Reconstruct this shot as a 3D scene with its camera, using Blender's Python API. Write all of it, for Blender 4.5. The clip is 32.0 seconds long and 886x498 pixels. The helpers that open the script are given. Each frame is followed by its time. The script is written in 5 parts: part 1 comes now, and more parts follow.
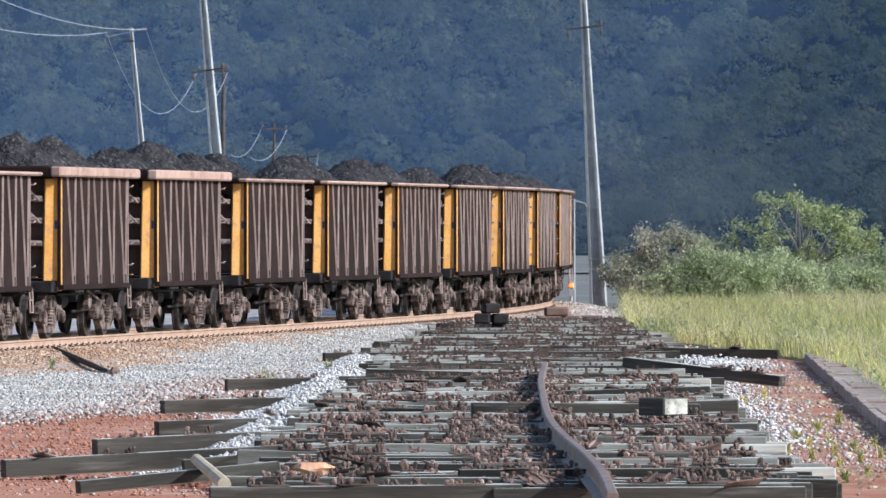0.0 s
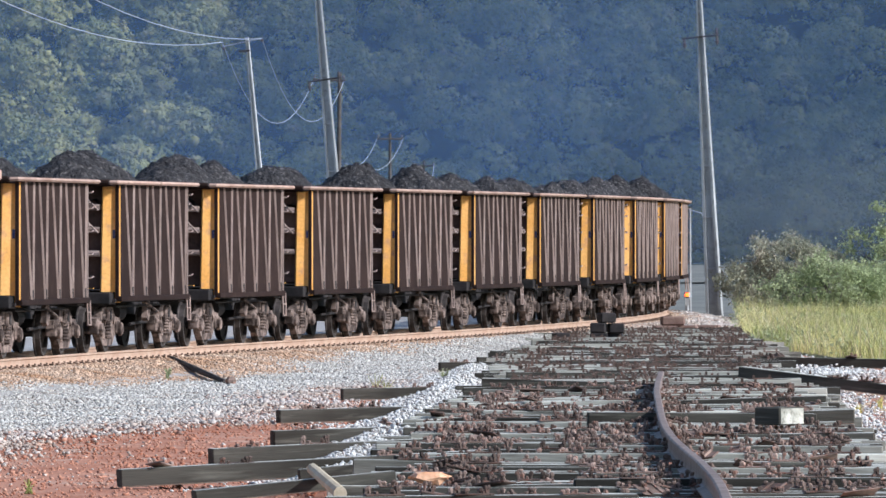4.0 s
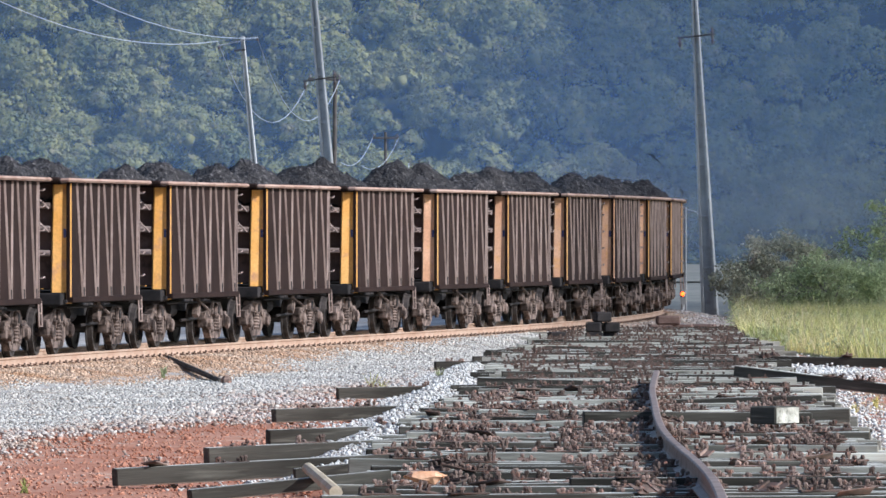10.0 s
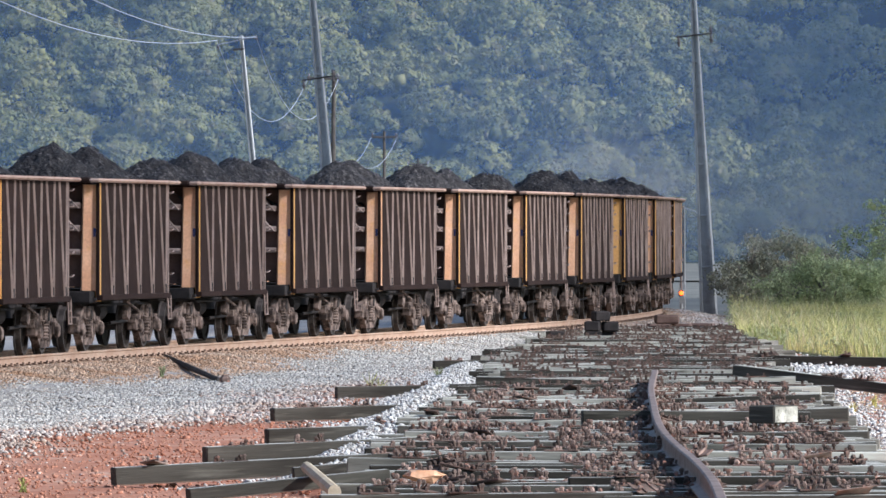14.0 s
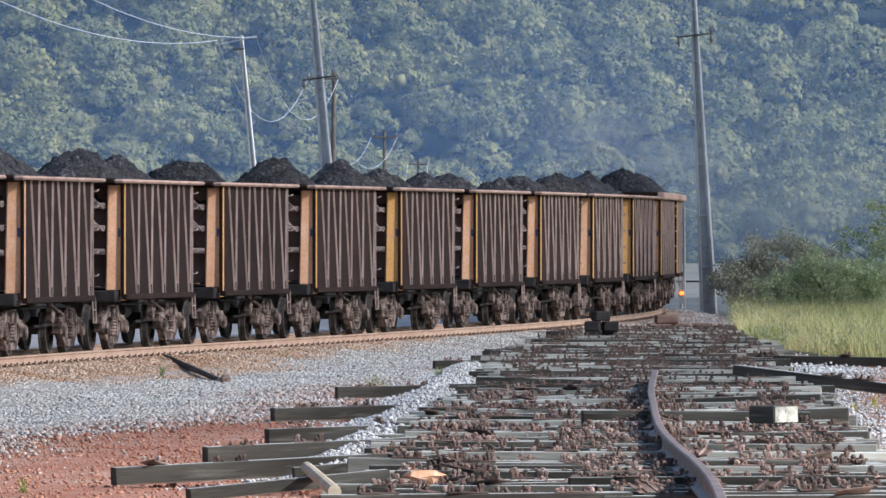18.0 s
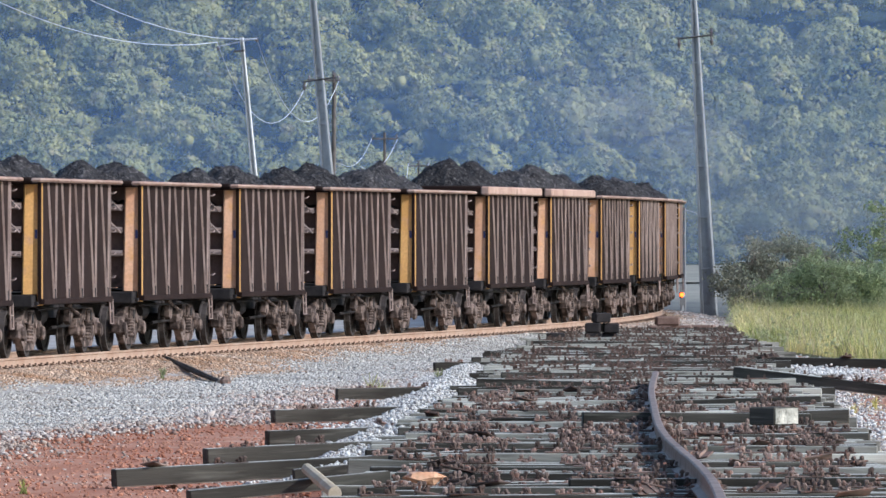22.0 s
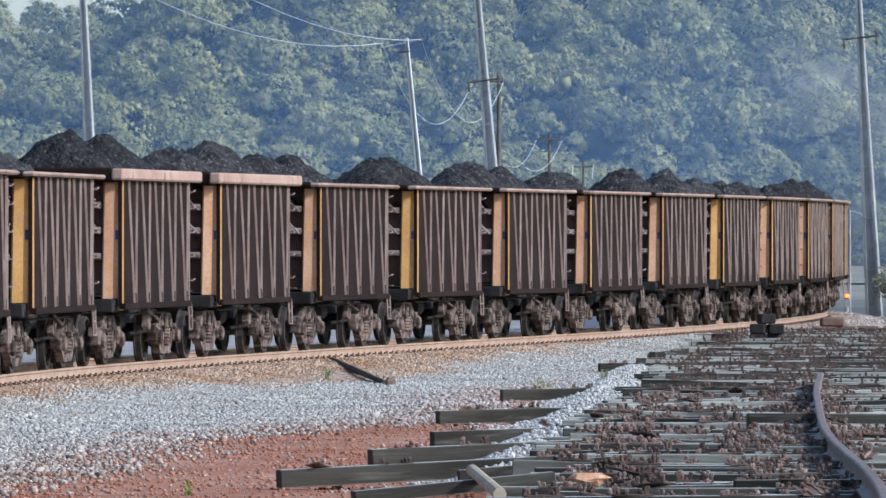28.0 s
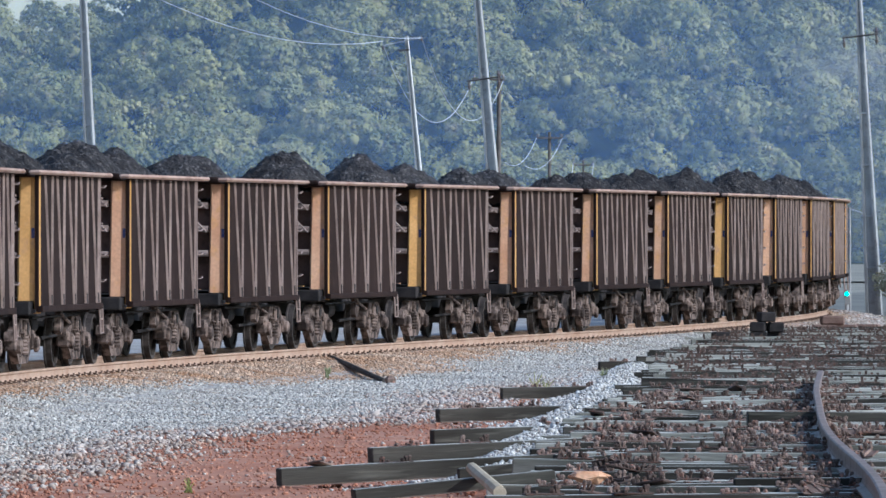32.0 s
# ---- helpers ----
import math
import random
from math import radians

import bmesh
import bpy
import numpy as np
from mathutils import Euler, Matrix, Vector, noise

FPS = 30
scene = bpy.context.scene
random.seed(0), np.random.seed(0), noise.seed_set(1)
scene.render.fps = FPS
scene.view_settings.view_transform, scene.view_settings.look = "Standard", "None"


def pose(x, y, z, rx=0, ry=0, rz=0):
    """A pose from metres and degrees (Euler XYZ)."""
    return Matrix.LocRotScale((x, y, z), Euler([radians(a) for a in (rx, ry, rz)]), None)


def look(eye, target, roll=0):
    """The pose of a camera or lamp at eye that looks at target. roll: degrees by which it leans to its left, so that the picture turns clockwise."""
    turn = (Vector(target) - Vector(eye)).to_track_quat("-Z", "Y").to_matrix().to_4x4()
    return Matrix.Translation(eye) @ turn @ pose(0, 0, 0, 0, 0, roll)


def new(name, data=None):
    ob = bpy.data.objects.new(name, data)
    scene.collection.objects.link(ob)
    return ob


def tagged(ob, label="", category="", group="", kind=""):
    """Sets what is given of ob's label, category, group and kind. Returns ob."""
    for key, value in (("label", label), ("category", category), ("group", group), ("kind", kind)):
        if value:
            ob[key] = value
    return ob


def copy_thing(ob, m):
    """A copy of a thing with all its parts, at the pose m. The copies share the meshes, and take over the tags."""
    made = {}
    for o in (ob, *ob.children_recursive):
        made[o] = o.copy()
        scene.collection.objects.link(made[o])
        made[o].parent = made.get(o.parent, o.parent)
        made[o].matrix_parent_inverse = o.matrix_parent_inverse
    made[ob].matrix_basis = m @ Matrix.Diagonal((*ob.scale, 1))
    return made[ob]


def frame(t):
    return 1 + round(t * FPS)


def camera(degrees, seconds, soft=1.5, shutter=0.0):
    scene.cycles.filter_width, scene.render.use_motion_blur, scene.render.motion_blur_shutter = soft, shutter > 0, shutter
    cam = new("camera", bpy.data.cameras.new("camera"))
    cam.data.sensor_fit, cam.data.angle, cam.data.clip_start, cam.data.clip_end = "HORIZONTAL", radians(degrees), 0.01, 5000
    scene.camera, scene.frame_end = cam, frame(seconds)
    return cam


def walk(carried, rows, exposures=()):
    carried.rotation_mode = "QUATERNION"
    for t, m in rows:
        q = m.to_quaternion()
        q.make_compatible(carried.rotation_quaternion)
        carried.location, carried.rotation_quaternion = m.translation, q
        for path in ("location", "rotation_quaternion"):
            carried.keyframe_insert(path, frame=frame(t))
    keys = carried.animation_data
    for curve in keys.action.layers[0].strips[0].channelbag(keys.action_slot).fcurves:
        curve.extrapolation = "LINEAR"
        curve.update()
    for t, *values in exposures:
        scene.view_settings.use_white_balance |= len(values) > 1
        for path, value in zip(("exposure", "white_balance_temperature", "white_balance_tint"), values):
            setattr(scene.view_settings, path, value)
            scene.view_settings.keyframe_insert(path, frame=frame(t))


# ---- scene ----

# The camera stands on a tripod beside the line and pans a little.
F = 15253.5          # focal length in picture units
EYE = (0.0, 0.0, 2.62)
cam = camera(2 * math.degrees(math.atan(784 / F)), 32.0, soft=1.55)


def aim(dx, dy, roll=0.0):
    """Camera pose for a pan and a tilt given in the same units as F."""
    down = math.degrees(math.atan((26.5 - dy) / F))
    return pose(*EYE, 90 - down, 0, math.degrees(dx / F)) @ pose(0, 0, 0, 0, 0, roll)


PAN = [(0.0, -198, -13.8), (0.5, -173, -1.6), (1.0, -173, -13.8), (1.5, -55.2, -3.1), (2.0, -0.5, 1.6), (2.5, 22.9, 3),
       (3.0, 13.7, 3), (3.5, 9.2, 3), (5.5, 3, 3), (6.0, 3, 3), (6.5, 1.5, 0), (7.0, 1.5, 3), (7.5, 1.5, 4.5), (8.0, 0, 6.1),
       (8.5, 0, 3), (9.0, 0, 0), (9.5, 0, 0), (10.0, -0.8, 1.5), (10.5, -1.6, 3), (11.0, 0, 3), (11.5, -0.8, 1.5),
       (12.0, -1.6, -1.5), (12.5, -3, 2.2), (13.0, -1.6, 4.6), (13.5, -2.3, 3), (14.0, -3.1, 0), (14.5, -3, 1.5),
       (16.5, -3.1, 4.6), (17.0, -3.1, 3.8), (17.5, -1.6, 0), (18.0, -3, 0), (18.5, -3.1, 1.5), (19.0, -3, 0), (20.0, -3.1, 1.5),
       (21.0, -3.1, 1.5), (21.5, -1.6, 3), (22.0, -2.3, 3), (23.0, -3.1, 4.6), (23.5, -3.1, 0.8), (24.0, -3.1, 0), (24.5, -1.6, 1.5),
       (25.0, 7.7, 7.6), (25.5, 75, 27.5), (26.5, 215, 17), (27.5, 289.4, 4.6), (28.0, 289.4, 4.6), (28.5, 289.4, 3), (29.0, 289.4, 4.6),
       (29.5, 290.9, 1.5), (30.0, 290.2, 3), (30.5, 290.2, 1.5), (31.0, 290.9, 1.5), (31.5, 289.4, 2.2), (32.0, 289.4, 1.5)]
walk(cam, [(t, aim(dx, dy)) for t, dx, dy in PAN],
     exposures=[(0.0, 0.32, 5650, 9), (9.0, 0.33, 5680, 9), (13.5, 0.37, 5780, 10), (17.0, 0.42, 5820, 10), (19.5, 0.68, 5830, 10), (23.0, 0.67, 5800, 9), (32.0, 0.53, 5480, 7)])

# ---- light ----
SUN_AZ, SUN_EL = radians(112), radians(32)      # azimuth clockwise from +y, the way the camera looks
world = bpy.data.worlds.new("world")
scene.world = world
world.use_nodes = True
_nt = world.node_tree
_sky = _nt.nodes.new("ShaderNodeTexSky")
_sky.sky_type = "NISHITA"
_sky.sun_disc = False
_sky.sun_elevation, _sky.sun_rotation = SUN_EL, SUN_AZ
_nt.links.new(_sky.outputs[0], _nt.nodes["Background"].inputs[0])
_nt.nodes["Background"].inputs[1].default_value = 0.12
sun = new("sun", bpy.data.lights.new("sun", "SUN"))
sun.data.energy, sun.data.angle, sun.data.color = 4.2, radians(0.6), (1.0, 0.95, 0.88)
sun.matrix_basis = look((60, 0, 80), (60 - math.sin(SUN_AZ) * math.cos(SUN_EL), -math.cos(SUN_AZ) * math.cos(SUN_EL), 80 - math.sin(SUN_EL)))


# ---- materials ----
def material(name, a, b, scale=6.0, rough=0.8, metal=0.0, c=None, fine=60.0, bump=0.3, dist=0.01, vary=0.0, island=0.0, spread=(0.35, 0.65), translucent=0.0, along=(1, 1, 1)):
    """Two colours mixed by a coarse noise, a third by a patchy one, fine grain in value and relief; vary and island shift value by thing or by piece."""
    m = bpy.data.materials.new(name)
    m.use_nodes = True
    n, k = m.node_tree.nodes, m.node_tree.links
    bsdf = n["Principled BSDF"]
    co = n.new("ShaderNodeTexCoord")
    shift = n.new("ShaderNodeVectorMath")
    info = n.new("ShaderNodeObjectInfo")
    grow = n.new("ShaderNodeVectorMath")
    grow.operation = "MULTIPLY"
    grow.inputs[1].default_value = along
    k.new(co.outputs["Object"], grow.inputs[0])
    far = n.new("ShaderNodeMath")
    far.operation, far.inputs[1].default_value = "MULTIPLY", 40.0
    k.new(info.outputs["Random"], far.inputs[0])
    k.new(grow.outputs[0], shift.inputs[0])
    k.new(far.outputs[0], shift.inputs[1])
    n1 = n.new("ShaderNodeTexNoise")
    n1.inputs["Scale"].default_value, n1.inputs["Detail"].default_value = scale, 6
    k.new(shift.outputs[0], n1.inputs["Vector"])
    r1 = n.new("ShaderNodeMapRange")
    r1.inputs[1].default_value, r1.inputs[2].default_value = spread
    k.new(n1.outputs[0], r1.inputs[0])
    mix = n.new("ShaderNodeMix")
    mix.data_type = "RGBA"
    mix.inputs[6].default_value, mix.inputs[7].default_value = (*a, 1), (*b, 1)
    k.new(r1.outputs[0], mix.inputs[0])
    out = mix.outputs[2]
    if c:
        n2 = n.new("ShaderNodeTexNoise")
        n2.inputs["Scale"].default_value, n2.inputs["Detail"].default_value = scale * 2.7, 8
        k.new(shift.outputs[0], n2.inputs["Vector"])
        r2 = n.new("ShaderNodeMapRange")
        r2.inputs[1].default_value, r2.inputs[2].default_value = 0.55, 0.72
        k.new(n2.outputs[0], r2.inputs[0])
        mix2 = n.new("ShaderNodeMix")
        mix2.data_type = "RGBA"
        mix2.inputs[7].default_value = (*c, 1)
        k.new(out, mix2.inputs[6])
        k.new(r2.outputs[0], mix2.inputs[0])
        out = mix2.outputs[2]
    grain = n.new("ShaderNodeTexNoise")
    grain.inputs["Scale"].default_value, grain.inputs["Detail"].default_value = fine, 4
    k.new(shift.outputs[0], grain.inputs["Vector"])
    val = n.new("ShaderNodeMapRange")
    val.inputs[3].default_value, val.inputs[4].default_value = 0.72, 1.28
    k.new(grain.outputs[0], val.inputs[0])
    level = val.outputs[0]
    for amount, socket in ((vary, info.outputs["Random"]), (island, None)):
        if amount:
            if socket is None:
                socket = n.new("ShaderNodeNewGeometry").outputs["Random Per Island"]
            rg = n.new("ShaderNodeMapRange")
            rg.inputs[3].default_value, rg.inputs[4].default_value = 1 - amount, 1 + amount
            k.new(socket, rg.inputs[0])
            mul = n.new("ShaderNodeMath")
            mul.operation = "MULTIPLY"
            k.new(level, mul.inputs[0])
            k.new(rg.outputs[0], mul.inputs[1])
            level = mul.outputs[0]
    hsv = n.new("ShaderNodeHueSaturation")
    k.new(out, hsv.inputs["Color"])
    k.new(level, hsv.inputs["Value"])
    k.new(hsv.outputs[0], bsdf.inputs["Base Color"])
    bsdf.inputs["Roughness"].default_value, bsdf.inputs["Metallic"].default_value = rough, metal
    bsdf.inputs["Specular IOR Level"].default_value = 0.5 if rough < 0.5 else 0.12      # dusty surfaces have little sheen
    if bump:
        bp = n.new("ShaderNodeBump")
        bp.inputs["Strength"].default_value, bp.inputs["Distance"].default_value = bump, dist
        k.new(grain.outputs[0], bp.inputs["Height"])
        k.new(bp.outputs[0], bsdf.inputs["Normal"])
    if translucent:
        tr = n.new("ShaderNodeBsdfTranslucent")
        k.new(hsv.outputs[0], tr.inputs[0])
        ms = n.new("ShaderNodeMixShader")
        ms.inputs[0].default_value = translucent
        k.new(bsdf.outputs[0], ms.inputs[1])
        k.new(tr.outputs[0], ms.inputs[2])
        k.new(ms.outputs[0], n["Material Output"].inputs[0])
    return m


M = {}
M["soil"] = material("red_soil", (0.39, 0.165, 0.10), (0.50, 0.26, 0.175), 0.35, 0.95, c=(0.54, 0.38, 0.29), fine=9, bump=0.6, dist=0.05)
M["bed"] = material("ballast_bed", (0.34, 0.27, 0.21), (0.46, 0.42, 0.38), 0.5, 0.95, c=(0.30, 0.17, 0.11), fine=14, bump=0.8, dist=0.04)
M["stone_white"] = material("crushed_quartz_stone", (0.44, 0.41, 0.37), (0.57, 0.54, 0.495), 0.6, 0.9, c=(0.40, 0.31, 0.235), fine=30, bump=0.2, island=0.38)
M["stone_clean"] = material("clean_white_stone", (0.54, 0.52, 0.485), (0.70, 0.68, 0.64), 0.8, 0.9, c=(0.50, 0.46, 0.41), fine=30, bump=0.2, island=0.3)
M["stone_tan"] = material("rust_stained_stone", (0.42, 0.25, 0.15), (0.55, 0.42, 0.32), 0.5, 0.9, fine=30, bump=0.2, island=0.4)
M["gravel_bed"] = material("packed_grey_gravel", (0.36, 0.33, 0.30), (0.46, 0.44, 0.42), 0.6, 0.95, c=(0.40, 0.28, 0.20), fine=16, bump=0.9, dist=0.04)
M["stone_mix"] = material("dusty_stone", (0.40, 0.32, 0.26), (0.55, 0.50, 0.46), 0.4, 0.9, c=(0.38, 0.17, 0.10), fine=30, bump=0.2, island=0.4)
M["steel_rail"] = material("rusty_rail_steel", (0.42, 0.27, 0.19), (0.50, 0.36, 0.27), 3, 0.65, 0.0, fine=40)
M["clip"] = material("stained_clip_iron", (0.10, 0.066, 0.05), (0.19, 0.125, 0.095), 3, 0.8, fine=40, vary=0.3)
M["old_rail"] = material("old_rail_steel", (0.20, 0.14, 0.115), (0.31, 0.235, 0.20), 3, 0.55, 0.2, fine=40)
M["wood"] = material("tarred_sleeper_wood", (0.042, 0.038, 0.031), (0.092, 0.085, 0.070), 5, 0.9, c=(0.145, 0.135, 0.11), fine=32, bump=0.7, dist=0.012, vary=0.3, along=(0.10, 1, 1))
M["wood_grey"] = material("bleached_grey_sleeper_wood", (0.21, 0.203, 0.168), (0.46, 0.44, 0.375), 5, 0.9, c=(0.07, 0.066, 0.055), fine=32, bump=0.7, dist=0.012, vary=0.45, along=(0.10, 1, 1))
# Upward faces are bleached paler; grazing sun is also put into this colour.
M["wood_top"] = material("bleached_sunlit_sleeper_wood", (0.42, 0.405, 0.35), (0.62, 0.595, 0.53), 5, 0.9, c=(0.20, 0.19, 0.165), fine=32, bump=0.7, dist=0.012, vary=0.35, along=(0.10, 1, 1))
M["wood_pale"] = material("pale_cut_wood", (0.50, 0.40, 0.27), (0.60, 0.50, 0.36), 4, 0.8, fine=50, vary=0.1)
M["iron"] = material("rusty_fastening_iron", (0.09, 0.064, 0.052), (0.265, 0.188, 0.152), 5, 0.7, 0.0, c=(0.30, 0.14, 0.098), fine=50, vary=0.45, island=0.35)
# Sheets near black, stakes pale: the stakes' light and shade is in the colours.
M["brown"] = material("shaded_brown_wagon_paint", (0.021, 0.0115, 0.0092), (0.031, 0.0172, 0.0138), 1.3, 0.85, c=(0.040, 0.024, 0.019), fine=25, bump=0.15, vary=0.15)
M["rib"] = material("pale_brown_steel", (0.27, 0.195, 0.165), (0.40, 0.30, 0.26), 2.0, 0.7, fine=25, bump=0.1, vary=0.12)
M["rim"] = material("worn_pink_brown_steel", (0.40, 0.25, 0.19), (0.52, 0.36, 0.285), 1.2, 0.65, c=(0.28, 0.17, 0.125), fine=25, bump=0.15, vary=0.12)
M["yellow"] = material("faded_yellow_paint", (0.70, 0.335, 0.08), (0.78, 0.42, 0.135), 1.5, 0.6, c=(0.52, 0.27, 0.14), fine=20, bump=0.08, vary=0.12)
M["tan"] = material("dusty_faded_orange_paint", (0.53, 0.28, 0.165), (0.63, 0.37, 0.235), 1.5, 0.65, c=(0.60, 0.32, 0.14), fine=20, bump=0.08, vary=0.15)
M["amber"] = material("dull_orange_yellow_paint", (0.56, 0.30, 0.10), (0.66, 0.37, 0.14), 1.5, 0.65, c=(0.50, 0.28, 0.15), fine=20, bump=0.08, vary=0.15)
M["blue"] = material("faded_blue_paint", (0.05, 0.06, 0.16), (0.10, 0.10, 0.18), 8, 0.6, fine=40)
# End walls share the sides' brown; lightened here so the shaded gap isn't black.
M["end_lightened"] = material("lightened_end_sheet", (0.11, 0.062, 0.048), (0.17, 0.10, 0.08), 1.6, 0.85, c=(0.07, 0.045, 0.036), fine=20, bump=0.2, vary=0.2)
# Strong dark and pale blotches also stand in for shaded and lit castings.
M["bogie"] = material("dusty_lit_shaded_cast_steel", (0.055, 0.040, 0.034), (0.25, 0.185, 0.155), 5.0, 0.85, c=(0.04, 0.029, 0.025), spread=(0.42, 0.60), fine=25, bump=0.3, vary=0.2)
M["dark"] = material("greasy_dark_steel", (0.022, 0.020, 0.02), (0.05, 0.042, 0.04), 3, 0.7, fine=20, bump=0.2)
M["wheel"] = material("wheel_steel", (0.05, 0.042, 0.038), (0.11, 0.09, 0.08), 4, 0.5, 0.3, fine=20, bump=0.1)
# Pale patches put the glint of sunlit stones into the ore's colour.
M["ore"] = material("dark_iron_ore", (0.032, 0.029, 0.030), (0.065, 0.060, 0.060), 4.0, 0.75, c=(0.19, 0.172, 0.165), fine=14, bump=1.0, dist=0.14, vary=0.25)
M["concrete"] = material("grey_pole_concrete", (0.36, 0.355, 0.35), (0.47, 0.465, 0.46), 1.5, 0.85, c=(0.30, 0.285, 0.275), fine=30, bump=0.2)
M["kerb"] = material("stained_drain_concrete", (0.36, 0.27, 0.215), (0.49, 0.42, 0.36), 1.2, 0.9, c=(0.26, 0.14, 0.10), fine=20, bump=0.3)
M["block"] = material("reddish_brown_timber", (0.16, 0.10, 0.08), (0.27, 0.18, 0.145), 3, 0.9, fine=25, bump=0.3, vary=0.2)
M["old_wood"] = material("old_pole_wood", (0.075, 0.066, 0.06), (0.13, 0.114, 0.104), 2, 0.85, fine=30)
M["ceramic"] = material("glazed_insulator", (0.10, 0.075, 0.065), (0.14, 0.11, 0.10), 5, 0.3)
M["wire"] = material("aluminium_wire", (0.40, 0.41, 0.43), (0.48, 0.49, 0.51), 3, 0.5, 0.1)
M["grass"] = material("tall_dry_green_grass", (0.29, 0.34, 0.10), (0.74, 0.67, 0.27), 0.33, 0.8, c=(0.74, 0.64, 0.42), fine=3, bump=0, island=0.45, spread=(0.40, 0.58), translucent=0.35)
M["dry_stalk"] = material("dry_grass_stalks", (0.55, 0.46, 0.28), (0.72, 0.62, 0.42), 0.5, 0.8, c=(0.50, 0.36, 0.22), fine=3, bump=0, island=0.4, translucent=0.3)
M["meadow"] = material("grassy_earth", (0.11, 0.115, 0.06), (0.17, 0.16, 0.09), 0.2, 0.95, fine=3, bump=0.5, dist=0.05)
# Grey instead of grass green: distant haze is put into this colour.
M["plain"] = material("hazed_grey_plain", (0.165, 0.165, 0.15), (0.225, 0.22, 0.195), 0.1, 0.95, fine=2, bump=0.3, dist=0.05)
M["leaf"] = material("bush_leaves", (0.36, 0.41, 0.21), (0.53, 0.555, 0.33), 0.8, 0.55, fine=3, bump=0, island=0.2, translucent=0.4)
M["leaf_bright"] = material("young_tree_leaves", (0.31, 0.355, 0.15), (0.46, 0.48, 0.26), 0.8, 0.5, fine=3, bump=0, island=0.2, translucent=0.4)
M["leaf_dull"] = material("dull_bush_leaves", (0.34, 0.335, 0.235), (0.50, 0.47, 0.35), 0.8, 0.7, c=(0.46, 0.36, 0.28), fine=3, bump=0, island=0.2, translucent=0.4)
M["bark"] = material("grey_bark", (0.20, 0.17, 0.14), (0.30, 0.27, 0.24), 3, 0.9, fine=20)
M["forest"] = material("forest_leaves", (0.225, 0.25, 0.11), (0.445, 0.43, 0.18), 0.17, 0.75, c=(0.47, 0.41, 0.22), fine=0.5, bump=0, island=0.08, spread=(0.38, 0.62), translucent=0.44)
# Near black: the shade under the trees is put into this colour.
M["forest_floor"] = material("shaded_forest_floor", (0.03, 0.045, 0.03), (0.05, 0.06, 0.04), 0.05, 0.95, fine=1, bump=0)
M["orange"] = material("orange_plastic", (0.75, 0.33, 0.16), (0.80, 0.48, 0.30), 9, 0.5, fine=20)


def glow(name, colour, strength):
    m = bpy.data.materials.new(name)
    m.use_nodes = True
    b = m.node_tree.nodes["Principled BSDF"]
    b.inputs["Base Color"].default_value = (*colour, 1)
    b.inputs["Emission Color"].default_value, b.inputs["Emission Strength"].default_value = (*colour, 1), strength
    return m


def vapour(name, clear, colour=(0.85, 0.86, 0.88), scale=0.02, swing=0.05, reach=None):
    """A see-through surface standing in for cloud, haze or smoke: it scatters part of the light and lets the rest
    through; with reach it thins out from its middle.
    """
    m = bpy.data.materials.new(name)
    m.use_nodes = True
    n, k = m.node_tree.nodes, m.node_tree.links
    n["Principled BSDF"].inputs["Base Color"].default_value, n["Principled BSDF"].inputs["Roughness"].default_value = (*colour, 1), 1.0
    n["Principled BSDF"].inputs["Specular IOR Level"].default_value = 0.0
    tr, mx, co, nz, rg = (n.new("ShaderNode" + s) for s in ("BsdfTransparent", "MixShader", "TexCoord", "TexNoise", "MapRange"))
    nz.inputs["Scale"].default_value, nz.inputs["Detail"].default_value = scale, 4
    rg.inputs[1].default_value, rg.inputs[2].default_value, rg.inputs[3].default_value, rg.inputs[4].default_value = 0.35, 0.65, max(0.0, 1 - clear - swing), 1 - clear + swing
    k.new(co.outputs["Object"], nz.inputs["Vector"])
    k.new(nz.outputs[0], rg.inputs[0])
    dense = rg.outputs[0]
    if reach:
        vm, gr, mu = (n.new("ShaderNode" + s) for s in ("VectorMath", "TexGradient", "Math"))
        vm.operation, gr.gradient_type, mu.operation = "MULTIPLY", "QUADRATIC_SPHERE", "MULTIPLY"
        vm.inputs[1].default_value = (1 / reach[0], 0, 1 / reach[1])
        k.new(co.outputs["Object"], vm.inputs[0])
        k.new(vm.outputs[0], gr.inputs[0])
        k.new(gr.outputs[1], mu.inputs[0])
        k.new(dense, mu.inputs[1])
        dense = mu.outputs[0]
    k.new(dense, mx.inputs[0])
    k.new(tr.outputs[0], mx.inputs[1])
    k.new(n["Principled BSDF"].outputs[0], mx.inputs[2])
    k.new(mx.outputs[0], n["Material Output"].inputs[0])
    return m


# Haze is put into the blue colour of shells sized to fill the view.
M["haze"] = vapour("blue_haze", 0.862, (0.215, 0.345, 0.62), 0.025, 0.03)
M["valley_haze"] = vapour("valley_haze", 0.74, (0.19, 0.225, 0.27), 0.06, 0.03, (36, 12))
M["cloud_dense"], M["cloud_thin"] = vapour("dense_cloud", 0.25), vapour("thin_cloud", 0.725)
M["cloud_small"] = vapour("small_cloud", 0.66)
M["lamp_red"] = glow("lit_red_lens", (1.0, 0.09, 0.008), 5.0)
M["lamp_green"] = glow("lit_green_lens", (0.03, 0.75, 0.52), 3.5)


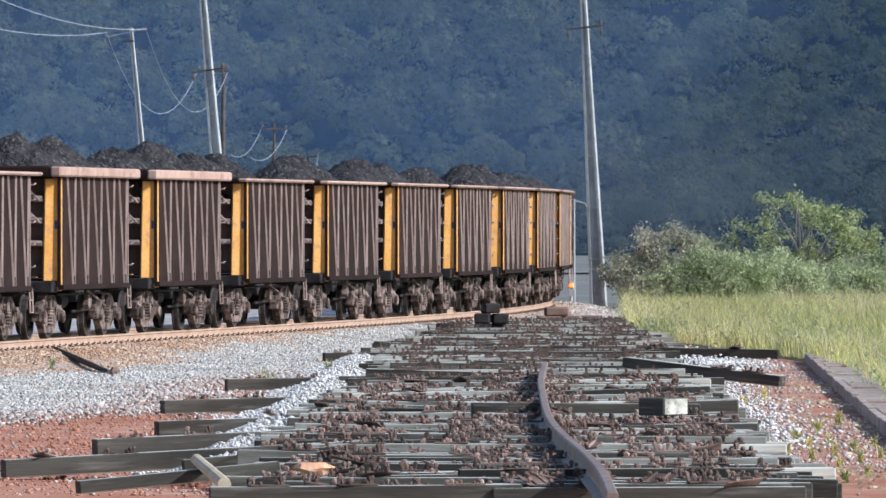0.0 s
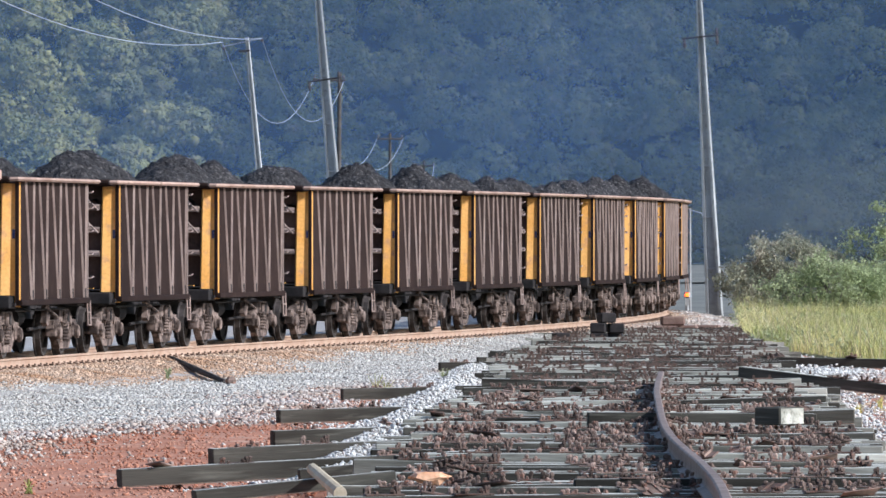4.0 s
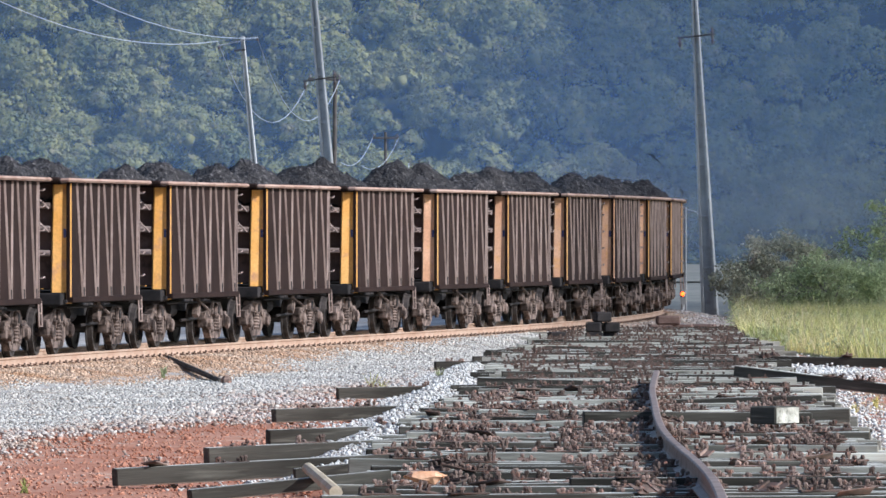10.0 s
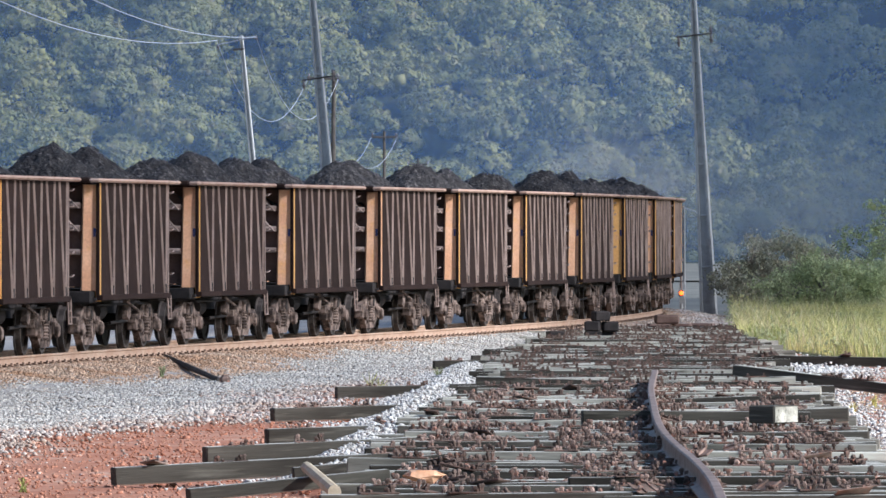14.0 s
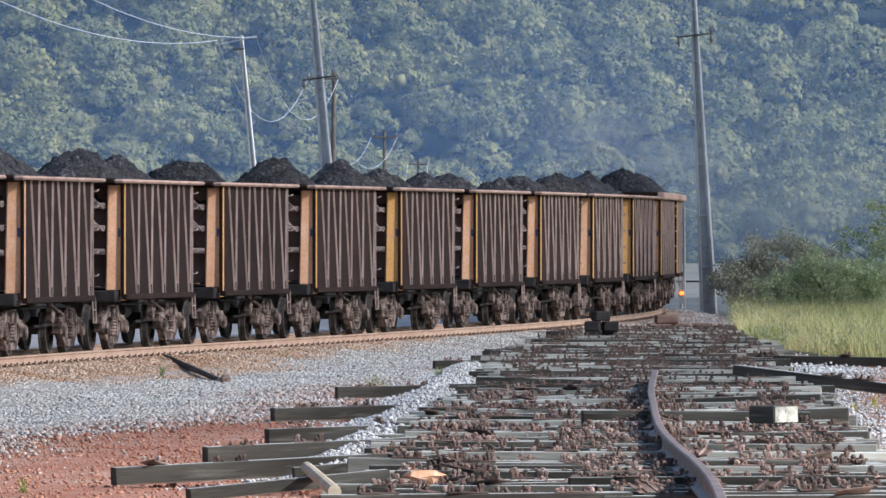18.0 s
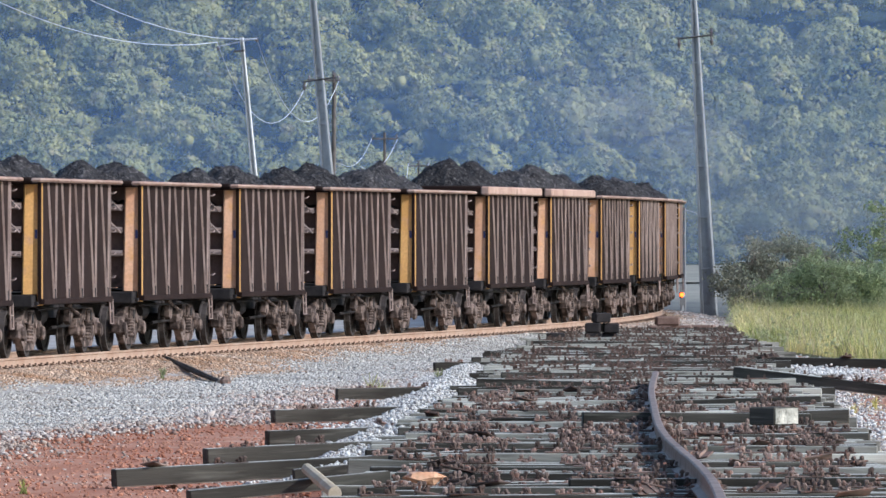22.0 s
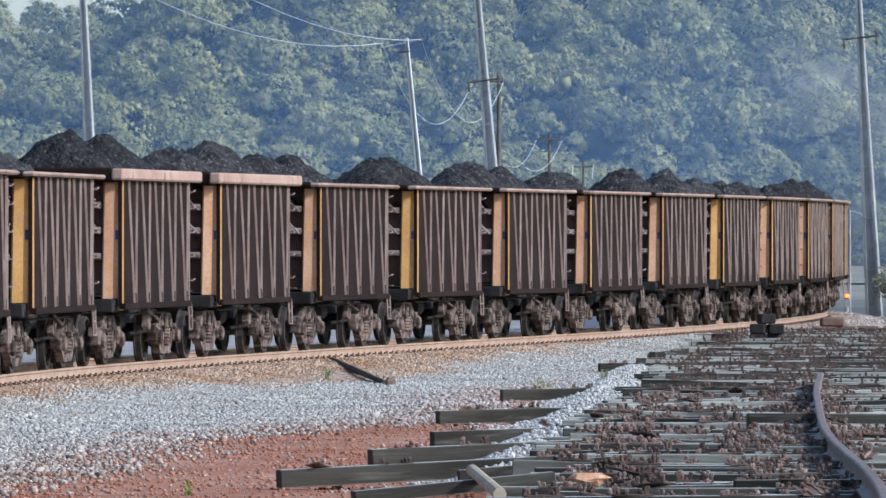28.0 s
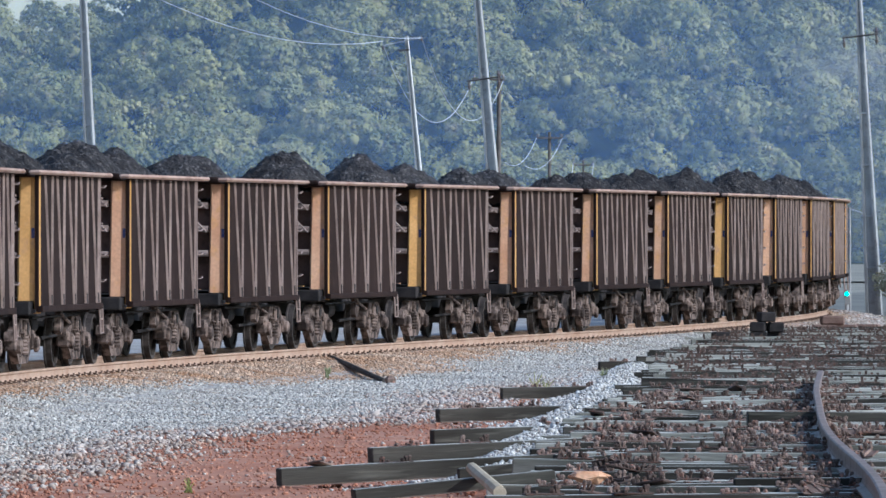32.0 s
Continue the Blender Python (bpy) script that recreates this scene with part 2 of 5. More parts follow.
# ---- mesh helpers ----
class Geo:
    """Gathers simple solids into one mesh."""

    def __init__(self):
        self.v, self.f = [], []

    def add(self, verts, faces, m=None):
        o = len(self.v)
        self.v += [tuple(m @ Vector(p)) for p in verts] if m is not None else [tuple(p) for p in verts]
        self.f += [tuple(i + o for i in f) for f in faces]
        return self

    def box(self, x0, x1, y0, y1, z0, z1, ch=0.0, m=None):
        """A box with bevelled edges of width ch."""
        if not ch:
            p = [(x, y, z) for z in (z0, z1) for y in (y0, y1) for x in (x0, x1)]
            return self.add(p, [(0, 2, 3, 1), (4, 5, 7, 6), (0, 1, 5, 4), (2, 6, 7, 3), (0, 4, 6, 2), (1, 3, 7, 5)], m)
        lo, hi = (x0, y0, z0), (x1, y1, z1)
        p, ix = [], {}
        for k in range(8):
            c = [(lo, hi)[k >> a & 1][a] for a in range(3)]
            for a in range(3):
                q = list(c)
                for b in range(3):
                    if b != a:
                        q[b] += -ch if k >> b & 1 else ch
                ix[k, a] = len(p)
                p.append(q)
        faces = []
        for a in range(3):
            b, c = (a + 1) % 3, (a + 2) % 3
            for s in (0, 1):
                ring = [(s << a) | (i << b) | (j << c) for i, j in ((0, 0), (1, 0), (1, 1), (0, 1))]
                f = [ix[k, a] for k in ring]
                faces.append(f if s else f[::-1])
            for i in (0, 1):
                for j in (0, 1):
                    k0 = (i << b) | (j << c)
                    k1 = k0 | (1 << a)
                    f = [ix[k0, b], ix[k1, b], ix[k1, c], ix[k0, c]]
                    faces.append(f if i == j else f[::-1])
        for k in range(8):
            f = [ix[k, 0], ix[k, 1], ix[k, 2]]
            faces.append(f if bin(k).count("1") % 2 else f[::-1])
        return self.add(p, faces, m)

    def prism(self, poly, x0, x1, m=None):
        """A polygon in the y-z plane drawn out along x."""
        n = len(poly)
        p = [(x0, y, z) for y, z in poly] + [(x1, y, z) for y, z in poly]
        return self.add(p, [tuple(range(n))[::-1], tuple(range(n, 2 * n))] + [(i, (i + 1) % n, (i + 1) % n + n, i + n) for i in range(n)], m)

    def lathe(self, prof, n=20, m=None):
        """A profile of (x along the axis, radius) turned about the x axis."""
        p = [(x, r * math.cos(2 * math.pi * i / n), r * math.sin(2 * math.pi * i / n)) for x, r in prof for i in range(n)]
        f = [(j * n + i, j * n + (i + 1) % n, (j + 1) * n + (i + 1) % n, (j + 1) * n + i) for j in range(len(prof) - 1) for i in range(n)]
        f += [tuple(range(n))[::-1], tuple(range((len(prof) - 1) * n, len(prof) * n))]
        return self.add(p, f, m)

    def tube(self, pts, r, n=6, m=None):
        """A round bar along points; r may be one radius or one for each point."""
        pts = [Vector(q) for q in pts]
        rs = r if isinstance(r, (list, tuple)) else [r] * len(pts)
        p = []
        for i, q in enumerate(pts):
            d = (pts[min(i + 1, len(pts) - 1)] - pts[max(i - 1, 0)]).normalized()
            a = d.cross(Vector((0.3, 0.2, 0.93) if abs(d.z) < 0.9 else (1, 0, 0))).normalized()
            b = d.cross(a)
            p += [q + rs[i] * (a * math.cos(2 * math.pi * j / n) + b * math.sin(2 * math.pi * j / n)) for j in range(n)]
        f = [(i * n + j, i * n + (j + 1) % n, (i + 1) * n + (j + 1) % n, (i + 1) * n + j) for i in range(len(pts) - 1) for j in range(n)]
        f += [tuple(range(n))[::-1], tuple(range((len(pts) - 1) * n, len(pts) * n))]
        return self.add(p, f, m)

    def mesh(self, name, mat, smooth=False, top=None):
        """top: a second material for the faces that look up."""
        me = bpy.data.meshes.new(name)
        me.from_pydata(self.v, [], self.f)
        me.materials.append(mat)
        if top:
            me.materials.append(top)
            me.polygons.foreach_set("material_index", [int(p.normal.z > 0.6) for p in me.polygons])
        if smooth:
            me.polygons.foreach_set("use_smooth", [True] * len(me.polygons))
        return me


def put(name, geo, mat, parent=None, label="", m=None, smooth=False):
    """One mesh object, as a part of parent or at top level. geo: a Geo or a finished mesh."""
    me = geo.mesh(name, mat, smooth) if isinstance(geo, Geo) else geo
    ob = new(name, me)
    if parent:
        ob.parent = parent
    if m is not None:
        ob.matrix_basis = m
    return tagged(ob, label) if label else ob


def empty(name, label, category, group="", m=None):
    ob = new(name)
    ob.empty_display_size = 0.2
    if m is not None:
        ob.matrix_basis = m
    return tagged(ob, label, category, group)


def big_mesh(name, verts, faces_per, mat):
    """A mesh from an array of vertices and an array of equal-sided faces."""
    verts, faces = np.asarray(verts, np.float32), np.asarray(faces_per, np.int32)
    me = bpy.data.meshes.new(name)
    k = faces.shape[1]
    me.vertices.add(len(verts))
    me.vertices.foreach_set("co", verts.ravel())
    me.loops.add(faces.size)
    me.loops.foreach_set("vertex_index", faces.ravel())
    me.polygons.add(len(faces))
    me.polygons.foreach_set("loop_start", np.arange(0, faces.size, k, dtype=np.int32))
    me.update(calc_edges=True)
    me.materials.append(mat)
    return me


rng = np.random.default_rng(7)


def turns(n, upright=False):
    """n random rotation matrices."""
    q = rng.normal(size=(n, 4))
    if upright:
        q[:, 1:3] = 0
    q /= np.linalg.norm(q, axis=1)[:, None]
    w, x, y, z = q.T
    return np.stack([1 - 2 * (y * y + z * z), 2 * (x * y - w * z), 2 * (x * z + w * y), 2 * (x * y + w * z), 1 - 2 * (x * x + z * z), 2 * (y * z - w * x),
                     2 * (x * z - w * y), 2 * (y * z + w * x), 1 - 2 * (x * x + y * y)], 1).reshape(n, 3, 3)


OCTA_V = np.array([(1, 0, 0), (-1, 0, 0), (0, 1, 0), (0, -1, 0), (0, 0, 1), (0, 0, -1)], float)
OCTA_F = np.array([(0, 2, 4), (2, 1, 4), (1, 3, 4), (3, 0, 4), (2, 0, 5), (1, 2, 5), (3, 1, 5), (0, 3, 5)])


def stones(name, centres, size, mat, label, flat=0.7):
    """Loose broken stones, a chip of eight faces each, as one sheet of stuff."""
    n = len(centres)
    s = size * np.exp(rng.normal(0, 0.35, n))
    v = OCTA_V[None] * rng.uniform(0.6, 1.25, (n, 6, 1)) + rng.normal(0, 0.12, (n, 6, 3))
    v = np.einsum("nij,nkj->nki", turns(n), v) * s[:, None, None]
    v[:, :, 2] *= flat
    v += np.asarray(centres)[:, None]
    f = OCTA_F[None] + 6 * np.arange(n)[:, None, None]
    return tagged(new(name, big_mesh(name, v.reshape(-1, 3), f.reshape(-1, 3), mat)), label, "gravel", kind="stuff")


def leaves(centres, size, aspect=1.6, out=None, toss=0.45):
    """Arrays for many small bent leaves: two triangles each, turned at random, or roughly square to the directions out."""
    n = len(centres)
    if out is not None:
        a = out + rng.normal(0, toss, (n, 3))
        a /= np.linalg.norm(a, axis=1)[:, None]
        b = np.cross(a, rng.normal(size=(n, 3)))
        b /= np.linalg.norm(b, axis=1)[:, None]
        c, s = np.cross(a, b), (size * rng.uniform(0.6, 1.4, n))[:, None]
        v = np.stack([centres - b * s * aspect / 2 ** 0.5, centres - c * s * 0.6 + a * s * 0.1, centres + b * s * aspect / 2 ** 0.5, centres + c * s * 0.6 + a * s * 0.1], 1)
        f = np.array([(0, 1, 2), (0, 2, 3)])[None] + 4 * np.arange(n)[:, None, None]
        return v.reshape(-1, 3), f.reshape(-1, 3)
    v = np.array([(-1, 0, 0), (0, -0.5, 0.12), (1, 0, 0), (0, 0.5, 0.12)]) * (aspect / 2 ** 0.5, 1.0, 1.0)
    v = np.einsum("nij,kj->nki", turns(n), v) * (size * rng.uniform(0.6, 1.3, n))[:, None, None] + np.asarray(centres)[:, None]
    f = np.array([(0, 1, 2), (0, 2, 3)])[None] + 4 * np.arange(n)[:, None, None]
    return v.reshape(-1, 3), f.reshape(-1, 3)


# ---- the railway line ----
RZ = 0.45            # height of the rail head over the ground
HALF = 1.5           # half the width of a wagon at its rim


def plan(step=0.5, s0=-420.0, s1=520.0):
    """The centre line: distance along it, place and heading; s grows away from the camera, the line bends to the left."""
    s = np.arange(s0, s1, step)
    k = np.where(s < -32, 0.0, np.where(s > 112, 0.0044, -0.0026223 + 0.00010447 * s - 4.2733e-7 * s * s))
    h = -np.cumsum(k) * step
    i0 = int(round(-s0 / step))
    h += 0.14622 - h[i0]
    x, y = np.cumsum(np.sin(h)) * step, np.cumsum(np.cos(h)) * step
    x += -6.5305 - x[i0] - HALF * np.cos(h)
    y += 155.931 - y[i0] + HALF * np.sin(h)
    return s, x, y, h


LS, LX, LY, LH = plan()


def line(s, side=0.0):
    """Place and heading on the line at s, moved to its right by side."""
    h = float(np.interp(s, LS, LH))
    return float(np.interp(s, LS, LX)) + side * math.cos(h), float(np.interp(s, LS, LY)) - side * math.sin(h), h


RAIL_SECTION = [(-0.07, 0), (0.07, 0), (0.07, 0.012), (0.016, 0.032), (0.010, 0.06), (0.010, 0.125), (0.036, 0.138), (0.036, 0.162), (0.026, 0.172),
                (-0.026, 0.172), (-0.036, 0.162), (-0.036, 0.138), (-0.010, 0.125), (-0.010, 0.06), (-0.016, 0.032), (-0.07, 0.012)]


def swept(section, stations):
    """A section (side, up) carried along stations of (x, y, z, heading)."""
    g, n = Geo(), len(section)
    p = [(x + a * math.cos(h), y - a * math.sin(h), z + b) for x, y, z, h in stations for a, b in section]
    f = [(i * n + j, i * n + (j + 1) % n, (i + 1) * n + (j + 1) % n, (i + 1) * n + j) for i in range(len(stations) - 1) for j in range(n)]
    f += [tuple(range(n))[::-1], tuple(range((len(stations) - 1) * n, len(stations) * n))]
    return g.add(p, f)


track = empty("railway_track", "rusty broad-gauge railway track on stained stone ballast", "railway track")
for side in (-0.835, 0.835):
    put("rail", swept(RAIL_SECTION, [(*line(s, side)[:2], RZ - 0.172, line(s)[2]) for s in np.arange(-400, 500, 3.0)]), M["steel_rail"], track, "steel rail with a rust-brown side", smooth=False)
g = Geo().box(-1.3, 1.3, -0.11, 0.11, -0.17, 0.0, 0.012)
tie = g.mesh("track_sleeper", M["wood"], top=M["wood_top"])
for i in range(290):
    x, y, h = line(-30 + 0.56 * i)
    put("track_sleeper", tie, M["wood"], track, m=pose(x, y, RZ - 0.18, 0, 0, -math.degrees(h)))
# rail clips: one small clip each side of the rail on each sleeper near the camera
clip = Geo().box(-0.12, 0.16, -0.08, 0.08, 0, 0.018).box(0.05, 0.12, -0.05, 0.05, 0.018, 0.04, 0.01).lathe([(0, 0.02), (0.03, 0.018)], 6, pose(0.11, 0.02, 0.035, 0, -90, 0)).mesh("baseplate", M["clip"])
for i in range(230):
    x, y, h = line(-30 + 0.56 * i, 0.835)
    put("baseplate", clip, M["clip"], track, m=pose(x, y, RZ - 0.179, 0, 0, -math.degrees(h)))

# ---- ground ----
# ballast bank: a swept profile that falls from the sleepers to the yard
BANK = [(-3.4, -0.02), (-2.2, 0.26), (-1.5, RZ - 0.20), (1.55, RZ - 0.20), (1.95, RZ - 0.24), (3.0, 0.06), (4.2, -0.02)]
bank = Geo()
stn = np.arange(-400, 500, 4.0)
bank.add([(*line(s, a)[:2], b) for s in stn for a, b in BANK], [(i * 7 + j, i * 7 + j + 1, i * 7 + j + 8, i * 7 + j + 7) for i in range(len(stn) - 1) for j in range(6)])
tagged(put("ballast_bank", bank, M["bed"]), "bank of rust-stained crushed stone under the track", "ballast", kind="structure")


def sheet(name, xs, ys, height, mat):
    xs, ys = np.asarray(xs, float), np.asarray(ys, float)
    X, Y = np.meshgrid(xs, ys)
    Z = height(X, Y)
    nx, ny = len(xs), len(ys)
    i = (np.arange(ny - 1)[:, None] * nx + np.arange(nx - 1)[None]).ravel()
    return big_mesh(name, np.stack([X, Y, Z], -1).reshape(-1, 3), np.stack([i, i + 1, i + nx + 1, i + nx], 1), mat)


def waves(X, Y, a=1.0):
    return a * (np.sin(X * 1.7 + 0.6 * np.sin(Y * 0.31)) * np.sin(Y * 0.23 + 1.1) + 0.5 * np.sin(X * 3.9 + Y * 0.7) * np.sin(Y * 0.61))


# the hill, in the way its foot and ridge run
def hill(X, Y):
    foot = 880 - 0.25 * X + 12 * np.sin(X * 0.021)
    ridge = 35.0 + 0.012 * X + 3.0 * np.sin(X * 0.017 + 1.0) + 1.3 * np.sin(X * 0.06 + 2.0) - 6.3 * np.clip((-42 - X) / 14.0, 0, 1)
    u = np.clip((Y - foot) / 135.0, 0, 1)
    up = (u * u * (3 - 2 * u)) * 0.35 + 0.65 * u
    return np.where(Y > foot, ridge * up, 0.0) + np.clip(u * 4, 0, 1) * 1.5 * np.sin(X * 0.083 + 1.3 * np.sin(Y * 0.02)) * np.sin(Y * 0.05 + 0.02 * X)


gx = np.concatenate([[-3000, -1500, -700, -300, -120, -60], np.arange(-30, 31, 0.5), [60, 120, 300, 700, 1500, 3000]])
gy = np.concatenate([[-1500, -300, -60, 0, 40], np.arange(60, 320, 1.0), [340, 380, 450, 550, 700, 850, 1500, 3000, 4500]])
ground = tagged(new("ground", sheet("ground", gx, np.concatenate([gy[:5], np.arange(60, 330, 10.0), gy[-9:]]), lambda X, Y: 0 * X - 0.06, M["plain"])), "flat dusty grey ground of the valley", "ground", kind="structure")


def yard_height(X, Y):
    edge = np.minimum(np.minimum(X + 15.0, 11.0 - X), np.minimum(Y - 40.0, 238.0 - Y))
    return waves(X, Y, 0.012) - 0.012 - 0.1 * np.clip(1 - edge, 0, 1)


tagged(new("yard_soil", sheet("yard_soil", np.arange(-15, 11.1, 0.4), np.arange(40, 238.5, 1.0), yard_height, M["soil"])), "bare red soil of the railway yard", "ground", kind="structure")
# rough grass on the far side of the line
lg = Geo()
stl = np.arange(-60, 130, 6.0)
lg.add([(*line(s, k)[:2], z) for s in stl for k, z in ((-3.3, 0.03), (-5, 0.10), (-14, 0.12), (-60, 0.05))], [(i * 4 + j, i * 4 + j + 1, i * 4 + j + 5, i * 4 + j + 4) for i in range(len(stl) - 1) for j in range(3)])
tagged(put("far_side_gravel", lg, M["gravel_bed"]), "grey gravelly ground on the far side of the line", "ground", kind="structure")
hx, hy = np.arange(-420, 421, 10.0), np.arange(760, 1700, 10.0)
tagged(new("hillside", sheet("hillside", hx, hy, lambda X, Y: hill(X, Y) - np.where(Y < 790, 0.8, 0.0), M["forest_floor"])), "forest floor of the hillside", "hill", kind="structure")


# ---- ore wagons ----
PITCH, BODY = 9.6, 3.92       # coupled length, half the length of the rim
WALL = 3.30                   # half the length of the side walls, which stop short of the rim


def ore_mesh(seed):
    """A heap of ore with two or three peaks where it was tipped."""
    r = np.random.default_rng(seed)
    peaks = [(r.uniform(-0.25, 0.25), y + r.uniform(-0.5, 0.5), r.uniform(0.32, 0.68)) for y in ((-1.6, 1.5) if seed % 4 else (-2.0, 0.1, 2.0))]
    X, Y = np.meshgrid(np.linspace(-1.36, 1.36, 33), np.linspace(-3.2, 3.2, 76))
    Z = np.full(X.shape, -0.4)
    for px, py, h in peaks:
        d = np.hypot(X - px, (Y - py) * 0.62)
        Z = np.maximum(Z, h + 0.24 - np.hypot(0.24, d * 0.84))
    Z = np.maximum(Z, -0.04 - 0.30 * np.hypot(X * 0.8, np.maximum(0, abs(Y) - 2.6)))
    edge = np.minimum(1.36 - abs(X), 3.2 - abs(Y))
    Z = np.minimum(Z, edge * 1.1 - 0.05)
    bump = np.array([noise.noise((x * 2.2, y * 2.2, seed)) * 0.12 + noise.noise((x * 7, y * 7, seed)) * 0.11 for x, y in zip(X.ravel(), Y.ravel())])
    Z += bump.reshape(Z.shape)
    i = (np.arange(75)[:, None] * 33 + np.arange(32)[None]).ravel()
    me = big_mesh("ore_load", np.stack([X, Y, Z + 3.12], -1).reshape(-1, 3), np.stack([i, i + 1, i + 34, i + 33], 1), M["ore"])
    return me


ORE = [ore_mesh(k) for k in range(12)]


def side_frame(mat):
    g = Geo()
    a, b = 0.94, 1.09
    g.prism([(-1.12, 0.50), (-1.10, 0.64), (-0.72, 0.66), (-0.46, 0.84), (0.46, 0.84), (0.72, 0.66), (1.10, 0.64), (1.12, 0.50), (0.66, 0.52), (0.40, 0.68), (-0.40, 0.68), (-0.66, 0.52)], a, b)
    g.prism([(-1.00, 0.52), (-0.66, 0.52), (-0.34, 0.26), (0.34, 0.26), (0.66, 0.52), (1.00, 0.52), (0.44, 0.13), (-0.44, 0.13)], a + 0.01, b - 0.01)
    for y in (-0.40, 0.28):
        g.box(a, b + 0.015, y, y + 0.12, 0.24, 0.70, 0.02)
    for y in (-0.875, 0.875):
        g.box(a - 0.02, b + 0.04, y - 0.17, y + 0.17, 0.34, 0.60, 0.03)
        g.lathe([(b + 0.03, 0.13), (b + 0.09, 0.125), (b + 0.11, 0.09)], 12, Matrix.Translation((0, y, 0.43)))
    return g


def ridge(lean):
    """A pressed stake: a blunt ridge on the side sheet, its head moved along by lean."""
    foot = [(0.0, -0.020), (0.036, -0.006), (0.036, 0.004), (0.0, 0.010)]
    g = Geo()
    g.add([(x, y, 0.99) for x, y in foot] + [(x, y + lean, 3.11) for x, y in foot], [(0, 1, 2, 3), (7, 6, 5, 4), (0, 4, 5, 1), (1, 5, 6, 2), (2, 6, 7, 3), (3, 7, 4, 0)])
    return g


